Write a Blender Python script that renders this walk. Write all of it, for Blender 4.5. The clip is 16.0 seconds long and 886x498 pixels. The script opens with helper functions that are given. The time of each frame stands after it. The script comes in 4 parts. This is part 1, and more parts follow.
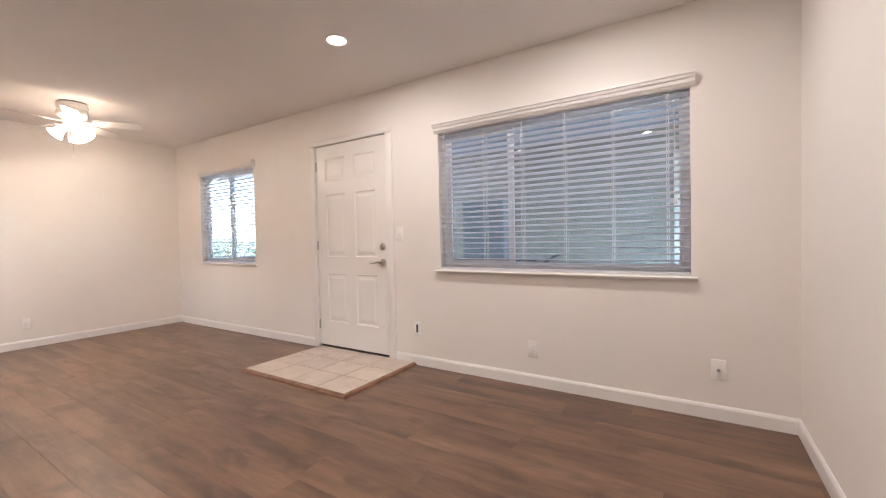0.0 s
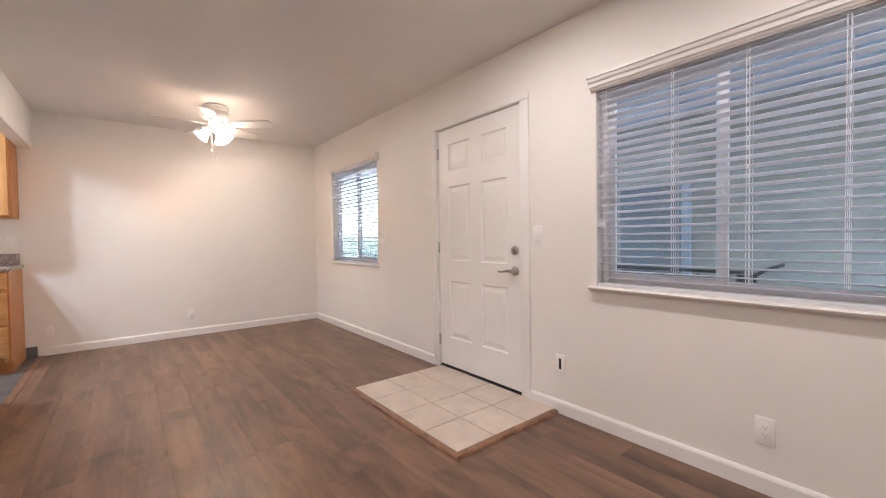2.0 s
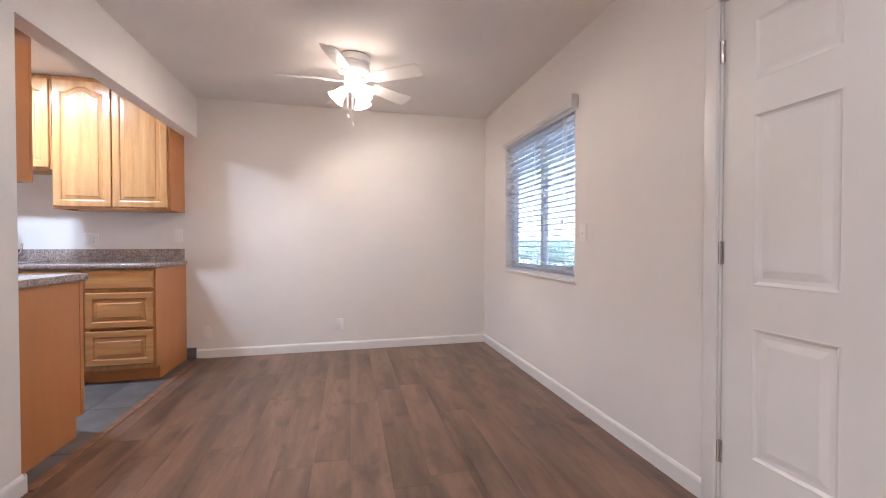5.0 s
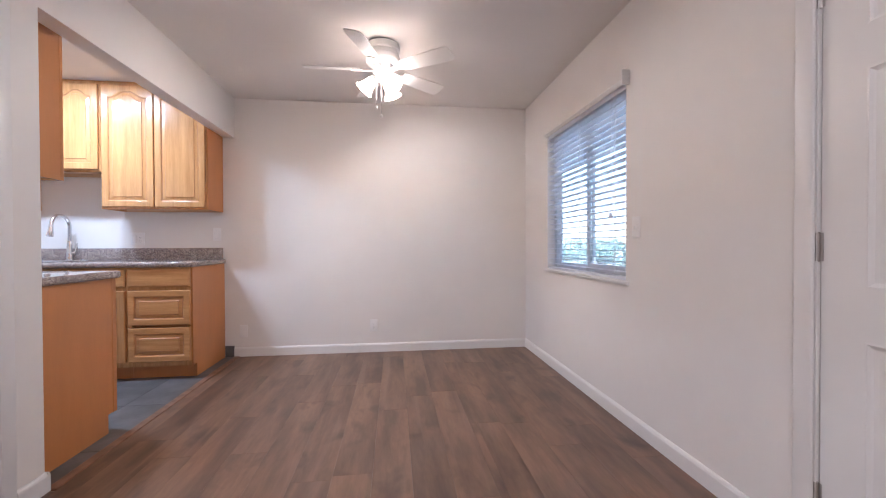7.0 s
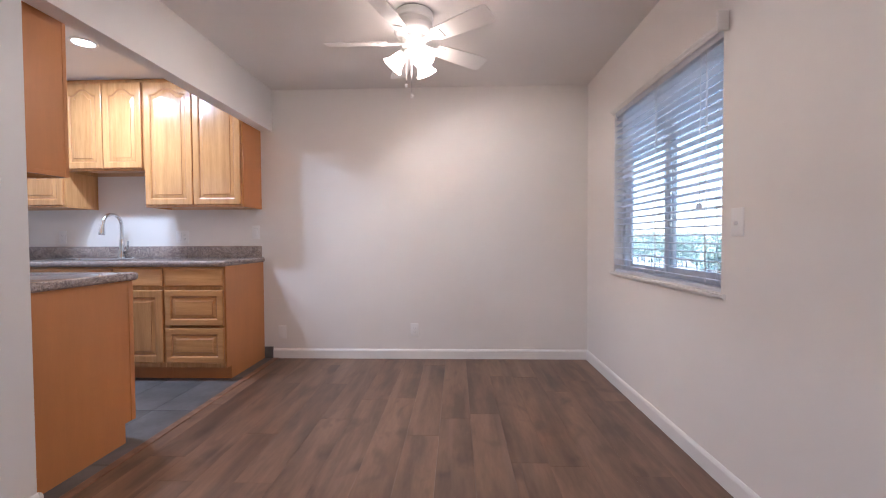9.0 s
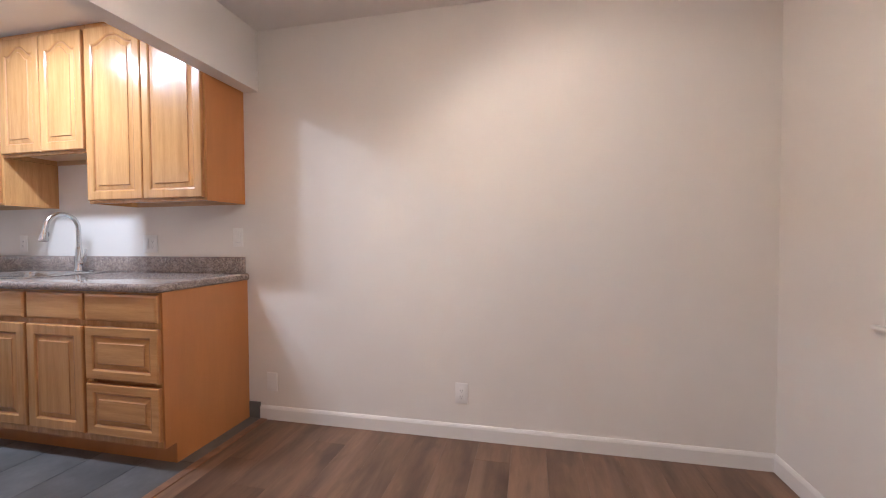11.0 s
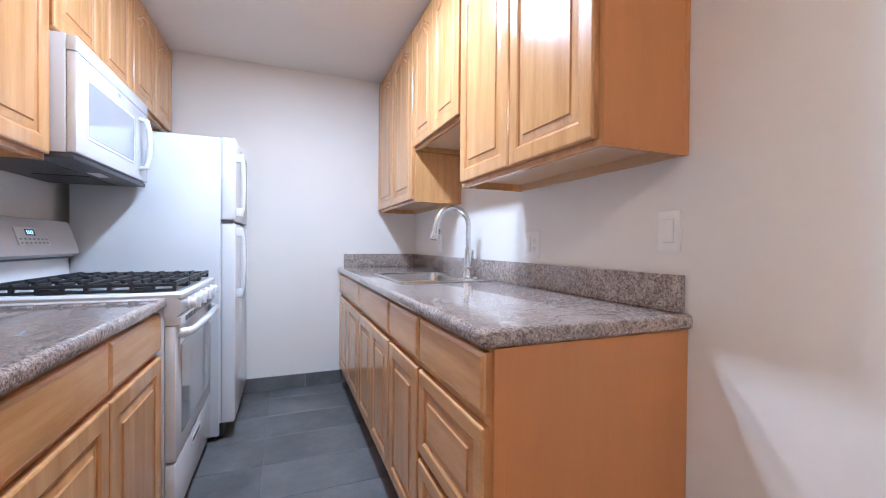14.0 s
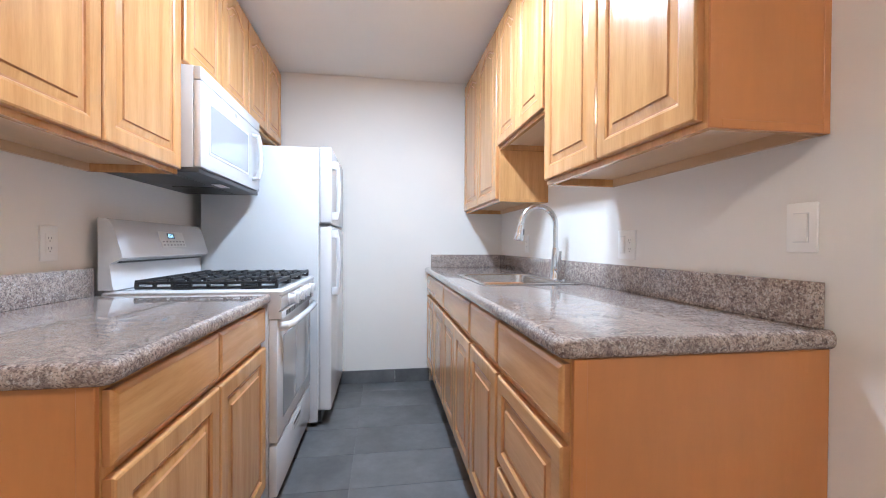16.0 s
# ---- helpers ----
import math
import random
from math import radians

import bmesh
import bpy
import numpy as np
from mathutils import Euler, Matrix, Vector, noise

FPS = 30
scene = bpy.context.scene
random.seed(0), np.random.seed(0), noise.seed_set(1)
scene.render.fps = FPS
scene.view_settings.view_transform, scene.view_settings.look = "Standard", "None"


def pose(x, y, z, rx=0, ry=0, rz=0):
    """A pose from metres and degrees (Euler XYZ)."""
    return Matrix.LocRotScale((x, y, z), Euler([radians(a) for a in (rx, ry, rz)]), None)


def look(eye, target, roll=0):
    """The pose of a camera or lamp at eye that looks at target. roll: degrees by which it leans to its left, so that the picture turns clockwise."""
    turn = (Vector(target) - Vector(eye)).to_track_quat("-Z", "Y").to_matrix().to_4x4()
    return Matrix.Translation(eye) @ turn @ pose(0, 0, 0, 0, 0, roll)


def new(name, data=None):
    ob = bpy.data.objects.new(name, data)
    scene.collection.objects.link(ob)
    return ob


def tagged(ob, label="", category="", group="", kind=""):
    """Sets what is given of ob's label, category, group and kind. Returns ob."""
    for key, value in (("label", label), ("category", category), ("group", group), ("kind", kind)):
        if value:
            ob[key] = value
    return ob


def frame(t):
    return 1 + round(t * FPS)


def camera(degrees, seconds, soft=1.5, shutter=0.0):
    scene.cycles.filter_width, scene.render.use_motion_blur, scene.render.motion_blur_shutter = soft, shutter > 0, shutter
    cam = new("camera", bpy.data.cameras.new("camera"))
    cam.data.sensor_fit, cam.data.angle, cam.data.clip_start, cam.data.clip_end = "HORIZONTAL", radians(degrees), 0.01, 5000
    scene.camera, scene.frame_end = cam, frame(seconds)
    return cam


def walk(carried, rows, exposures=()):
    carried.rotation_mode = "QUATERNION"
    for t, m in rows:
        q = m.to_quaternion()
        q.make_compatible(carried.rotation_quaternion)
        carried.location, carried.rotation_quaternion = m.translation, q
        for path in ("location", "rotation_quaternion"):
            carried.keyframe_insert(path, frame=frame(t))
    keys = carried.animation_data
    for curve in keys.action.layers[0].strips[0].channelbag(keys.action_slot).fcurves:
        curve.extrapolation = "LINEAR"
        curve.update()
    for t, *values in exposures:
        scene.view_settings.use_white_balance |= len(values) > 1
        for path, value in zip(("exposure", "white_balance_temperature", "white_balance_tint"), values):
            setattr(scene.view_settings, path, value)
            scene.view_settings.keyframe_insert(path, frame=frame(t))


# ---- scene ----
cam = camera(96.0, 16.0, 1.05)
PATH = [
    (0, (0.142, 0.106, 1.085), (-0.921, 1.8, 1.036), -1.2),
    (0.5, (0.108, 0.261, 1.12), (-1.028, 1.905, 1.068), -1.2),
    (1, (-0.03, 0.403, 1.141), (-1.305, 1.943, 1.087), -0.9),
    (1.5, (-0.202, 0.564, 1.123), (-1.607, 1.987, 1.072), -0.8),
    (2, (-0.379, 0.757, 1.122), (-1.943, 2.001, 1.069), -0.8),
    (2.5, (-0.618, 0.949, 1.122), (-2.346, 1.955, 1.078), -0.4),
    (3, (-0.929, 1.095, 1.136), (-2.709, 2.007, 1.091), -0.3),
    (3.5, (-1.235, 1.28, 1.13), (-3.064, 2.09, 1.088), -0.3),
    (4, (-1.498, 1.357, 1.114), (-3.384, 2.021, 1.075), -0.1),
    (6.5, (-1.98, 1.531, 1.059), (-3.957, 1.832, 1.04), -0.2),
    (7, (-2.008, 1.553, 1.057), (-3.993, 1.794, 1.034), -0.2),
    (7.5, (-2.044, 1.585, 1.055), (-4.037, 1.754, 1.029), -0.3),
    (8, (-2.091, 1.623, 1.049), (-4.089, 1.719, 1.022), -0.2),
    (10.5, (-3.354, 1.838, 1.157), (-5.326, 1.511, 1.093), -0.5),
    (11, (-3.772, 1.728, 1.143), (-5.725, 1.299, 1.09), -0.3),
    (11.5, (-4.179, 1.591, 1.155), (-6.063, 0.921, 1.089), -0.4),
    (12, (-4.459, 1.335, 1.125), (-6.159, 0.281, 1.091), -0.0),
    (12.5, (-4.681, 1.091, 1.141), (-6.217, -0.189, 1.113), -0.1),
    (13, (-4.857, 0.928, 1.157), (-6.112, -0.629, 1.124), 0.1),
    (13.5, (-4.929, 0.789, 1.137), (-5.839, -0.992, 1.111), 0.4),
    (14, (-4.952, 0.731, 1.111), (-5.69, -1.128, 1.09), 0.5),
    (14.5, (-4.967, 0.73, 1.111), (-5.583, -1.173, 1.094), 0.4),
    (15, (-4.97, 0.726, 1.109), (-5.463, -1.212, 1.091), 0.4),
    (15.5, (-4.983, 0.717, 1.113), (-5.374, -1.244, 1.093), 0.4),
    (16, (-5.002, 0.708, 1.112), (-5.301, -1.269, 1.091), 0.3),
]
EXPOSURE = [(0.0, 3.16, 6400, 10), (3.5, 3.01, 6050, 10), (7.0, 2.9, 5500, 12), (8.0, 2.84, 5550, 13), (10.5, 2.57, 5600, 12), (11.0, 2.69, 6100, 12), (12.0, 2.85, 5850, 11), (12.5, 2.91, 5700, 10), (14.0, 2.99, 5500, 9), (15.5, 3.1, 5500, 7), (16.0, 3.12, 5750, 4.5)]
walk(cam, [(t, look(eye, target, roll)) for t, eye, target, roll in PATH], EXPOSURE)

# ---- light ----
world = bpy.data.worlds.new("world")
scene.world = world
world.use_nodes = True
wn = world.node_tree.nodes
sky = wn.new("ShaderNodeTexSky")
sky.sky_type, sky.sun_disc = "NISHITA", False
sky.sun_elevation, sky.sun_rotation, sky.air_density, sky.dust_density = radians(50), radians(200), 1.2, 0.8
sky.ozone_density = 3.5
wn["Background"].inputs[1].default_value = 0.15
world.node_tree.links.new(sky.outputs[0], wn["Background"].inputs[0])
sun = new("sun", bpy.data.lights.new("sun", "SUN"))
sun.data.energy, sun.data.angle, sun.data.color = 5.0, radians(5), (1.0, 0.97, 0.92)
sun.matrix_world = look((0, 0, 30), (6, 16, 0))


def can_lamp(x, y, z, power, color):
    la = bpy.data.lights.new("downlight_lamp", "AREA")
    la.shape, la.size, la.energy, la.color, la.spread = "DISK", 0.12, power, color, radians(180)
    ob = new("downlight_lamp", la)
    ob.matrix_world = pose(x, y, z)
    return ob


WARM, COOL = (1.0, 0.885, 0.85), (0.82, 0.935, 1.11)
# The second living room can is an added, unseen fill for the east side.
LIVING_AND_FILL_CANS = [(-1.885, 2.043), (-0.36, 2.06), (-0.36, -0.02), (-2.12, -0.02)]
KITCHEN_CANS = [(-5.07, -0.81), (-5.07, -1.17)]
CEIL = 2.44
for cx, cy in LIVING_AND_FILL_CANS:
    can_lamp(cx, cy, CEIL - 0.012, 1.6 if cy > 1 else (1.3 if cx < -1 else 2.45), WARM)
for cx, cy in KITCHEN_CANS:
    can_lamp(cx, cy, CEIL - 0.012, 2.75, COOL)


FAN = (-4.82, 1.48)
SHADES = [(radians(30 + 120 * k), radians(180 - 41)) for k in range(3)]
for a, tip in SHADES:
    bulb = new("fan_bulb_lamp", bpy.data.lights.new("fan_bulb_lamp", "POINT"))
    bulb.data.energy, bulb.data.color, bulb.data.shadow_soft_size = 2.8, (1.0, 0.83, 0.705), 0.014
    bulb.matrix_world = pose(FAN[0], FAN[1], CEIL) @ Matrix.Rotation(a, 4, "Z") @ Matrix.Translation((0.055, 0, -0.225)) @ Matrix.Rotation(tip, 4, "Y") @ Matrix.Translation((0, 0, 0.072))


# ---- materials ----
def material(name, base, rough=0.5, metal=0.0, vary=0.06, scale=6.0, bump=0.0, bump_scale=200.0, stretch=(1, 1, 1), dark=None, spread=0.0, coat=0.0, emit=0.0, grain=0.0):
    """A procedural surface: base colour with broad and fine variation, and fine relief."""
    m = bpy.data.materials.new(name)
    m.use_nodes = True
    n, l = m.node_tree.nodes, m.node_tree.links
    b = n["Principled BSDF"]
    b.inputs["Roughness"].default_value, b.inputs["Metallic"].default_value = rough, metal
    b.inputs["Coat Weight"].default_value, b.inputs["Coat Roughness"].default_value = coat, 0.12
    geo, info = n.new("ShaderNodeNewGeometry"), n.new("ShaderNodeObjectInfo")
    shift = n.new("ShaderNodeVectorMath")
    shift.operation = "MULTIPLY_ADD"
    shift.inputs[1].default_value = stretch
    l.new(geo.outputs["Position"], shift.inputs[0])
    rnd = n.new("ShaderNodeMath")
    rnd.operation, rnd.inputs[1].default_value = "MULTIPLY", 37.0 if spread else 0.0
    l.new(info.outputs["Random"], rnd.inputs[0])
    l.new(rnd.outputs[0], shift.inputs[2])
    tex = n.new("ShaderNodeTexNoise")
    tex.inputs["Scale"].default_value, tex.inputs["Detail"].default_value, tex.inputs["Roughness"].default_value = scale, 6, 0.6
    l.new(shift.outputs[0], tex.inputs["Vector"])
    ramp = n.new("ShaderNodeValToRGB")
    low = dark or [c * (1 - 2 * vary) for c in base]
    high = [min(1, c * (1 + vary)) for c in base]
    ramp.color_ramp.elements[0].position, ramp.color_ramp.elements[0].color = 0.33, (*low, 1)
    ramp.color_ramp.elements[1].position, ramp.color_ramp.elements[1].color = 0.66, (*high, 1)
    l.new(tex.outputs["Fac"], ramp.inputs[0])
    hue = n.new("ShaderNodeHueSaturation")
    l.new(ramp.outputs[0], hue.inputs["Color"])
    val = n.new("ShaderNodeMapRange")
    val.inputs["To Min"].default_value, val.inputs["To Max"].default_value = 1 - spread, 1 + spread
    l.new(info.outputs["Random"], val.inputs["Value"])
    l.new(val.outputs[0], hue.inputs["Value"])
    l.new(hue.outputs[0], b.inputs["Base Color"])
    if grain:
        streak = n.new("ShaderNodeTexNoise")
        streak.inputs["Scale"].default_value, streak.inputs["Detail"].default_value, streak.inputs["Roughness"].default_value = scale * 9, 4, 0.7
        l.new(shift.outputs[0], streak.inputs["Vector"])
        over = n.new("ShaderNodeMix")
        over.data_type, over.blend_type = "RGBA", "OVERLAY"
        over.inputs["Factor"].default_value = grain
        l.new(hue.outputs[0], over.inputs["A"])
        l.new(streak.outputs["Fac"], over.inputs["B"])
        l.new(over.outputs["Result"], b.inputs["Base Color"])
    if bump:
        fine = n.new("ShaderNodeTexNoise")
        fine.inputs["Scale"].default_value, fine.inputs["Detail"].default_value = bump_scale, 3
        l.new(shift.outputs[0] if stretch != (1, 1, 1) else geo.outputs["Position"], fine.inputs["Vector"])
        bp = n.new("ShaderNodeBump")
        bp.inputs["Strength"].default_value, bp.inputs["Distance"].default_value = bump, 0.002
        l.new(fine.outputs["Fac"], bp.inputs["Height"])
        l.new(bp.outputs[0], b.inputs["Normal"])
    if emit:
        b.inputs["Emission Color"].default_value, b.inputs["Emission Strength"].default_value = (*base, 1), emit
    return m


def glass_material():
    m = bpy.data.materials.new("window_glass")
    m.use_nodes = True
    b = m.node_tree.nodes["Principled BSDF"]
    b.inputs["Base Color"].default_value = (0.88, 0.95, 0.99, 1)
    b.inputs["Roughness"].default_value, b.inputs["Transmission Weight"].default_value, b.inputs["IOR"].default_value = 0.0, 1.0, 1.45
    return m


def wood_floor():
    """Wood-look planks: long soft figure, fine grain, dark knots and cathedral streaks, each plank its own piece."""
    m = material("plank_wood", (0.214, 0.125, 0.077), 0.36, vary=0.1, scale=1.5, bump=0.06, bump_scale=14, stretch=(0.75, 4.2, 1), dark=(0.098, 0.056, 0.036), spread=0.075)
    n, l = m.node_tree.nodes, m.node_tree.links
    b = n["Principled BSDF"]
    shift = [q for q in n if q.type == "VECT_MATH"][0]
    grain = n.new("ShaderNodeTexNoise")
    grain.inputs["Scale"].default_value, grain.inputs["Detail"].default_value, grain.inputs["Distortion"].default_value = 14, 8, 0.6
    l.new(shift.outputs[0], grain.inputs["Vector"])
    mix = n.new("ShaderNodeMix")
    mix.data_type, mix.blend_type = "RGBA", "OVERLAY"
    mix.inputs["Factor"].default_value = 0.22
    hue = [q for q in n if q.type == "HUE_SAT"][0]
    l.new(hue.outputs[0], mix.inputs["A"])
    l.new(grain.outputs["Fac"], mix.inputs["B"])
    tone = mix.outputs["Result"]
    for scale, along, across, lo, hi, most, dark in ((2.3, 1.7, 0.55, 0.53, 0.72, 0.74, (0.060, 0.033, 0.023, 1)), (1.1, 0.5, 1.6, 0.54, 0.66, 0.42, (0.092, 0.054, 0.039, 1)), (1.6, 0.6, 1.2, 0.56, 0.70, 0.35, (0.30, 0.195, 0.14, 1))):
        wide = n.new("ShaderNodeVectorMath")
        wide.operation, wide.inputs[1].default_value = "MULTIPLY", (along, across, 1)
        l.new(shift.outputs[0], wide.inputs[0])
        knot = n.new("ShaderNodeTexNoise")
        knot.noise_dimensions = "4D"
        knot.inputs["W"].default_value = scale * 5.3
        knot.inputs["Scale"].default_value, knot.inputs["Detail"].default_value, knot.inputs["Distortion"].default_value = scale, 3, 0.8
        l.new(wide.outputs[0], knot.inputs["Vector"])
        reach = n.new("ShaderNodeMapRange")
        reach.inputs["From Min"].default_value, reach.inputs["From Max"].default_value, reach.inputs["To Max"].default_value = lo, hi, most
        l.new(knot.outputs["Fac"], reach.inputs["Value"])
        spot = n.new("ShaderNodeMix")
        spot.data_type = "RGBA"
        l.new(reach.outputs[0], spot.inputs["Factor"])
        l.new(tone, spot.inputs["A"])
        spot.inputs["B"].default_value = dark
        tone = spot.outputs["Result"]
    l.new(tone, b.inputs["Base Color"])
    return m


def granite():
    m = material("speckled_granite", (0.42, 0.34, 0.295), 0.05, vary=0.2, scale=22, dark=(0.26, 0.20, 0.18), coat=0.5)
    n, l = m.node_tree.nodes, m.node_tree.links
    b = n["Principled BSDF"]
    geo = [q for q in n if q.type == "NEW_GEOMETRY"][0]
    base = [q for q in n if q.type == "HUE_SAT"][0].outputs[0]
    for sc, lo, hi, col, fac in ((62, 0.50, 0.60, (0.17, 0.125, 0.115, 1), 0.62), (95, 0.53, 0.63, (0.53, 0.46, 0.40, 1), 0.6), (140, 0.52, 0.60, (0.12, 0.085, 0.08, 1), 0.7), (170, 0.54, 0.63, (0.60, 0.555, 0.52, 1), 0.65), (300, 0.53, 0.60, (0.06, 0.048, 0.048, 1), 0.6)):
        t = n.new("ShaderNodeTexNoise")
        t.inputs["Scale"].default_value, t.inputs["Detail"].default_value = sc, 3
        t.noise_dimensions = "4D"
        t.inputs["W"].default_value = sc * 0.37
        l.new(geo.outputs["Position"], t.inputs["Vector"])
        r = n.new("ShaderNodeMapRange")
        r.inputs["From Min"].default_value, r.inputs["From Max"].default_value, r.inputs["To Max"].default_value = lo, hi, fac
        l.new(t.outputs["Fac"], r.inputs["Value"])
        mix = n.new("ShaderNodeMix")
        mix.data_type = "RGBA"
        l.new(r.outputs[0], mix.inputs["Factor"])
        l.new(base, mix.inputs["A"])
        mix.inputs["B"].default_value = col
        base = mix.outputs["Result"]
    l.new(base, b.inputs["Base Color"])
    return m


PAINT = material("wall_paint", (0.815, 0.78, 0.735), 0.62, vary=0.012, scale=1.3, bump=0.12, bump_scale=160)
CEILPAINT = material("ceiling_paint", (0.79, 0.758, 0.72), 0.75, vary=0.015, scale=1.1, bump=0.18, bump_scale=120)
TRIM = material("trim_paint", (0.82, 0.80, 0.77), 0.35, vary=0.012, scale=3, bump=0.04, bump_scale=60)
DOORPAINT = material("door_paint", (0.83, 0.81, 0.775), 0.33, vary=0.012, scale=2.5, bump=0.05, bump_scale=70)
PLATE = material("white_plastic", (0.86, 0.845, 0.82), 0.32, vary=0.01, scale=10)
VINYL = material("window_vinyl", (0.80, 0.81, 0.83), 0.35, vary=0.015, scale=5)
SLAT = material("blind_slat", (0.86, 0.865, 0.89), 0.42, vary=0.015, scale=5, bump=0.03, bump_scale=40)
through_light = SLAT.node_tree.nodes.new("ShaderNodeBsdfTranslucent")
through_light.inputs["Color"].default_value = (0.88, 0.90, 0.97, 1)
half = SLAT.node_tree.nodes.new("ShaderNodeMixShader")
half.inputs[0].default_value = 0.4
SLAT.node_tree.links.new(SLAT.node_tree.nodes["Principled BSDF"].outputs[0], half.inputs[1])
SLAT.node_tree.links.new(through_light.outputs[0], half.inputs[2])
SLAT.node_tree.links.new(half.outputs[0], SLAT.node_tree.nodes["Material Output"].inputs[0])
CORD = material("blind_cord", (0.84, 0.84, 0.86), 0.7, vary=0.05, scale=60)
PLANK = wood_floor()
STRIPWOOD = material("edge_wood", (0.26, 0.135, 0.08), 0.4, vary=0.2, scale=7, stretch=(2, 2, 6), bump=0.1, bump_scale=40)
ENTRYTILE = material("beige_ceramic", (0.60, 0.51, 0.43), 0.35, vary=0.07, scale=7, spread=0.05, bump=0.08, bump_scale=30, coat=0.1)
GROUT = material("grout", (0.36, 0.29, 0.24), 0.9, vary=0.1, scale=40, bump=0.2, bump_scale=300)
SLATE = material("grey_tile", (0.132, 0.132, 0.134), 0.42, vary=0.2, scale=3.2, spread=0.045, bump=0.06, bump_scale=40, grain=0.18)
SLATEGROUT = material("grey_grout", (0.185, 0.185, 0.185), 0.9, vary=0.1, scale=40)
WOODV = material("maple_upright", (0.63, 0.348, 0.142), 0.24, vary=0.10, scale=3.2, stretch=(7, 7, 0.55), dark=(0.525, 0.262, 0.097), spread=0.05, bump=0.04, bump_scale=16, coat=0.4, grain=0.18)
WOODH = material("maple_level", (0.63, 0.348, 0.142), 0.24, vary=0.10, scale=3.2, stretch=(7, 0.55, 7), dark=(0.525, 0.262, 0.097), spread=0.05, bump=0.04, bump_scale=16, coat=0.4, grain=0.18)
WOODEND = material("veneer_panel", (0.555, 0.228, 0.072), 0.36, vary=0.03, scale=2.5, stretch=(5, 5, 0.7), bump=0.02, bump_scale=30, grain=0.05)
# Groove stain, with the shade of gaps between fronts put into its colour.
GLAZESHADE = material("stain_and_shade_groove", (0.52, 0.245, 0.088), 0.45, vary=0.12, scale=9, dark=(0.42, 0.18, 0.062))
UNDERSIDE = material("pale_veneer", (0.64, 0.43, 0.25), 0.4, vary=0.04, scale=2.5, stretch=(5, 0.7, 5), bump=0.02, bump_scale=30)
GRANITE = granite()
ENAMEL = material("white_enamel", (0.685, 0.69, 0.71), 0.18, vary=0.008, scale=3, coat=0.4)
PEBBLED = material("white_textured_steel", (0.63, 0.65, 0.675), 0.32, vary=0.01, scale=3, bump=0.1, bump_scale=420)
STEEL = material("brushed_steel", (0.62, 0.62, 0.62), 0.27, 1.0, vary=0.05, scale=30, stretch=(1, 8, 1), bump=0.03, bump_scale=60)
CHROME = material("chrome", (0.66, 0.66, 0.67), 0.22, 1.0, vary=0.02, scale=10)
NICKEL = material("satin_nickel", (0.50, 0.47, 0.44), 0.3, 1.0, vary=0.04, scale=20)
IRON = material("black_iron", (0.018, 0.018, 0.02), 0.5, vary=0.1, scale=40, bump=0.1, bump_scale=300)
BLACK = material("black_plastic", (0.02, 0.02, 0.02), 0.4, vary=0.1, scale=30)
DARKGREY = material("dark_grey_metal", (0.07, 0.07, 0.075), 0.45, 0.4, vary=0.1, scale=30)
OVENGLASS = material("oven_window", (0.30, 0.315, 0.33), 0.06, vary=0.02, scale=5, coat=0.6)
MWGLASS = material("microwave_window", (0.38, 0.40, 0.44), 0.12, vary=0.02, scale=5, coat=0.5)
PANELGREY = material("control_panel", (0.66, 0.66, 0.66), 0.35, vary=0.02, scale=20)
PRINT = material("grey_print", (0.25, 0.25, 0.26), 0.5, vary=0.05, scale=40)
LCD = material("display_glow", (0.42, 0.72, 1.0), 0.3, vary=0.0, scale=5, emit=0.22)
LCDBACK = material("display_glass", (0.02, 0.025, 0.03), 0.1, vary=0.0, scale=5)
GLASS = glass_material()
LAMPWARM = material("frosted_shade", (1.0, 0.78, 0.62), 0.5, vary=0.0, scale=5, emit=3.5)
LENSWARM = material("downlight_lens_warm", (1.0, 0.88, 0.74), 0.5, vary=0.0, scale=5, emit=2.5)
LENSCOOL = material("downlight_lens_cool", (0.93, 0.97, 1.0), 0.5, vary=0.0, scale=5, emit=2.5)
STUCCO = material("grey_stucco", (0.37, 0.36, 0.33), 0.9, vary=0.06, scale=2, bump=0.3, bump_scale=60)
BLUEWALL = material("blue_grey_siding", (0.16, 0.185, 0.215), 0.85, vary=0.06, scale=2, bump=0.2, bump_scale=50)
SOFFIT = material("soffit_paint", (0.35, 0.40, 0.49), 0.8, vary=0.05, scale=3, bump=0.1, bump_scale=60)
CONCRETE = material("concrete", (0.36, 0.355, 0.34), 0.9, vary=0.08, scale=3, bump=0.2, bump_scale=80)
ASPHALT = material("ground_cover", (0.42, 0.42, 0.41), 0.95, vary=0.15, scale=0.15, bump=0.2, bump_scale=20)
LEAF = material("leaves", (0.21, 0.27, 0.225), 0.6, vary=0.3, scale=2.5)
BARK = material("bark", (0.16, 0.12, 0.09), 0.9, vary=0.2, scale=8, bump=0.5, bump_scale=40)
ROOFRED = material("orange_roof", (0.48, 0.20, 0.10), 0.8, vary=0.12, scale=3)


# ---- builders ----
def mesh_ob(name, bm, mat, parent=None, label="", smooth=False):
    me = bpy.data.meshes.new(name)
    bmesh.ops.recalc_face_normals(bm, faces=bm.faces)
    bm.to_mesh(me)
    bm.free()
    me.materials.append(mat)
    if smooth:
        for p in me.polygons:
            p.use_smooth = True
        me.set_sharp_from_angle(angle=radians(38))
    ob = new(name, me)
    if parent:
        ob.parent = parent
    if label:
        tagged(ob, label)
    return ob


def part(name, bm, mat, parent, label="", smooth=True):
    return mesh_ob(name, bm, mat, parent, label, smooth)


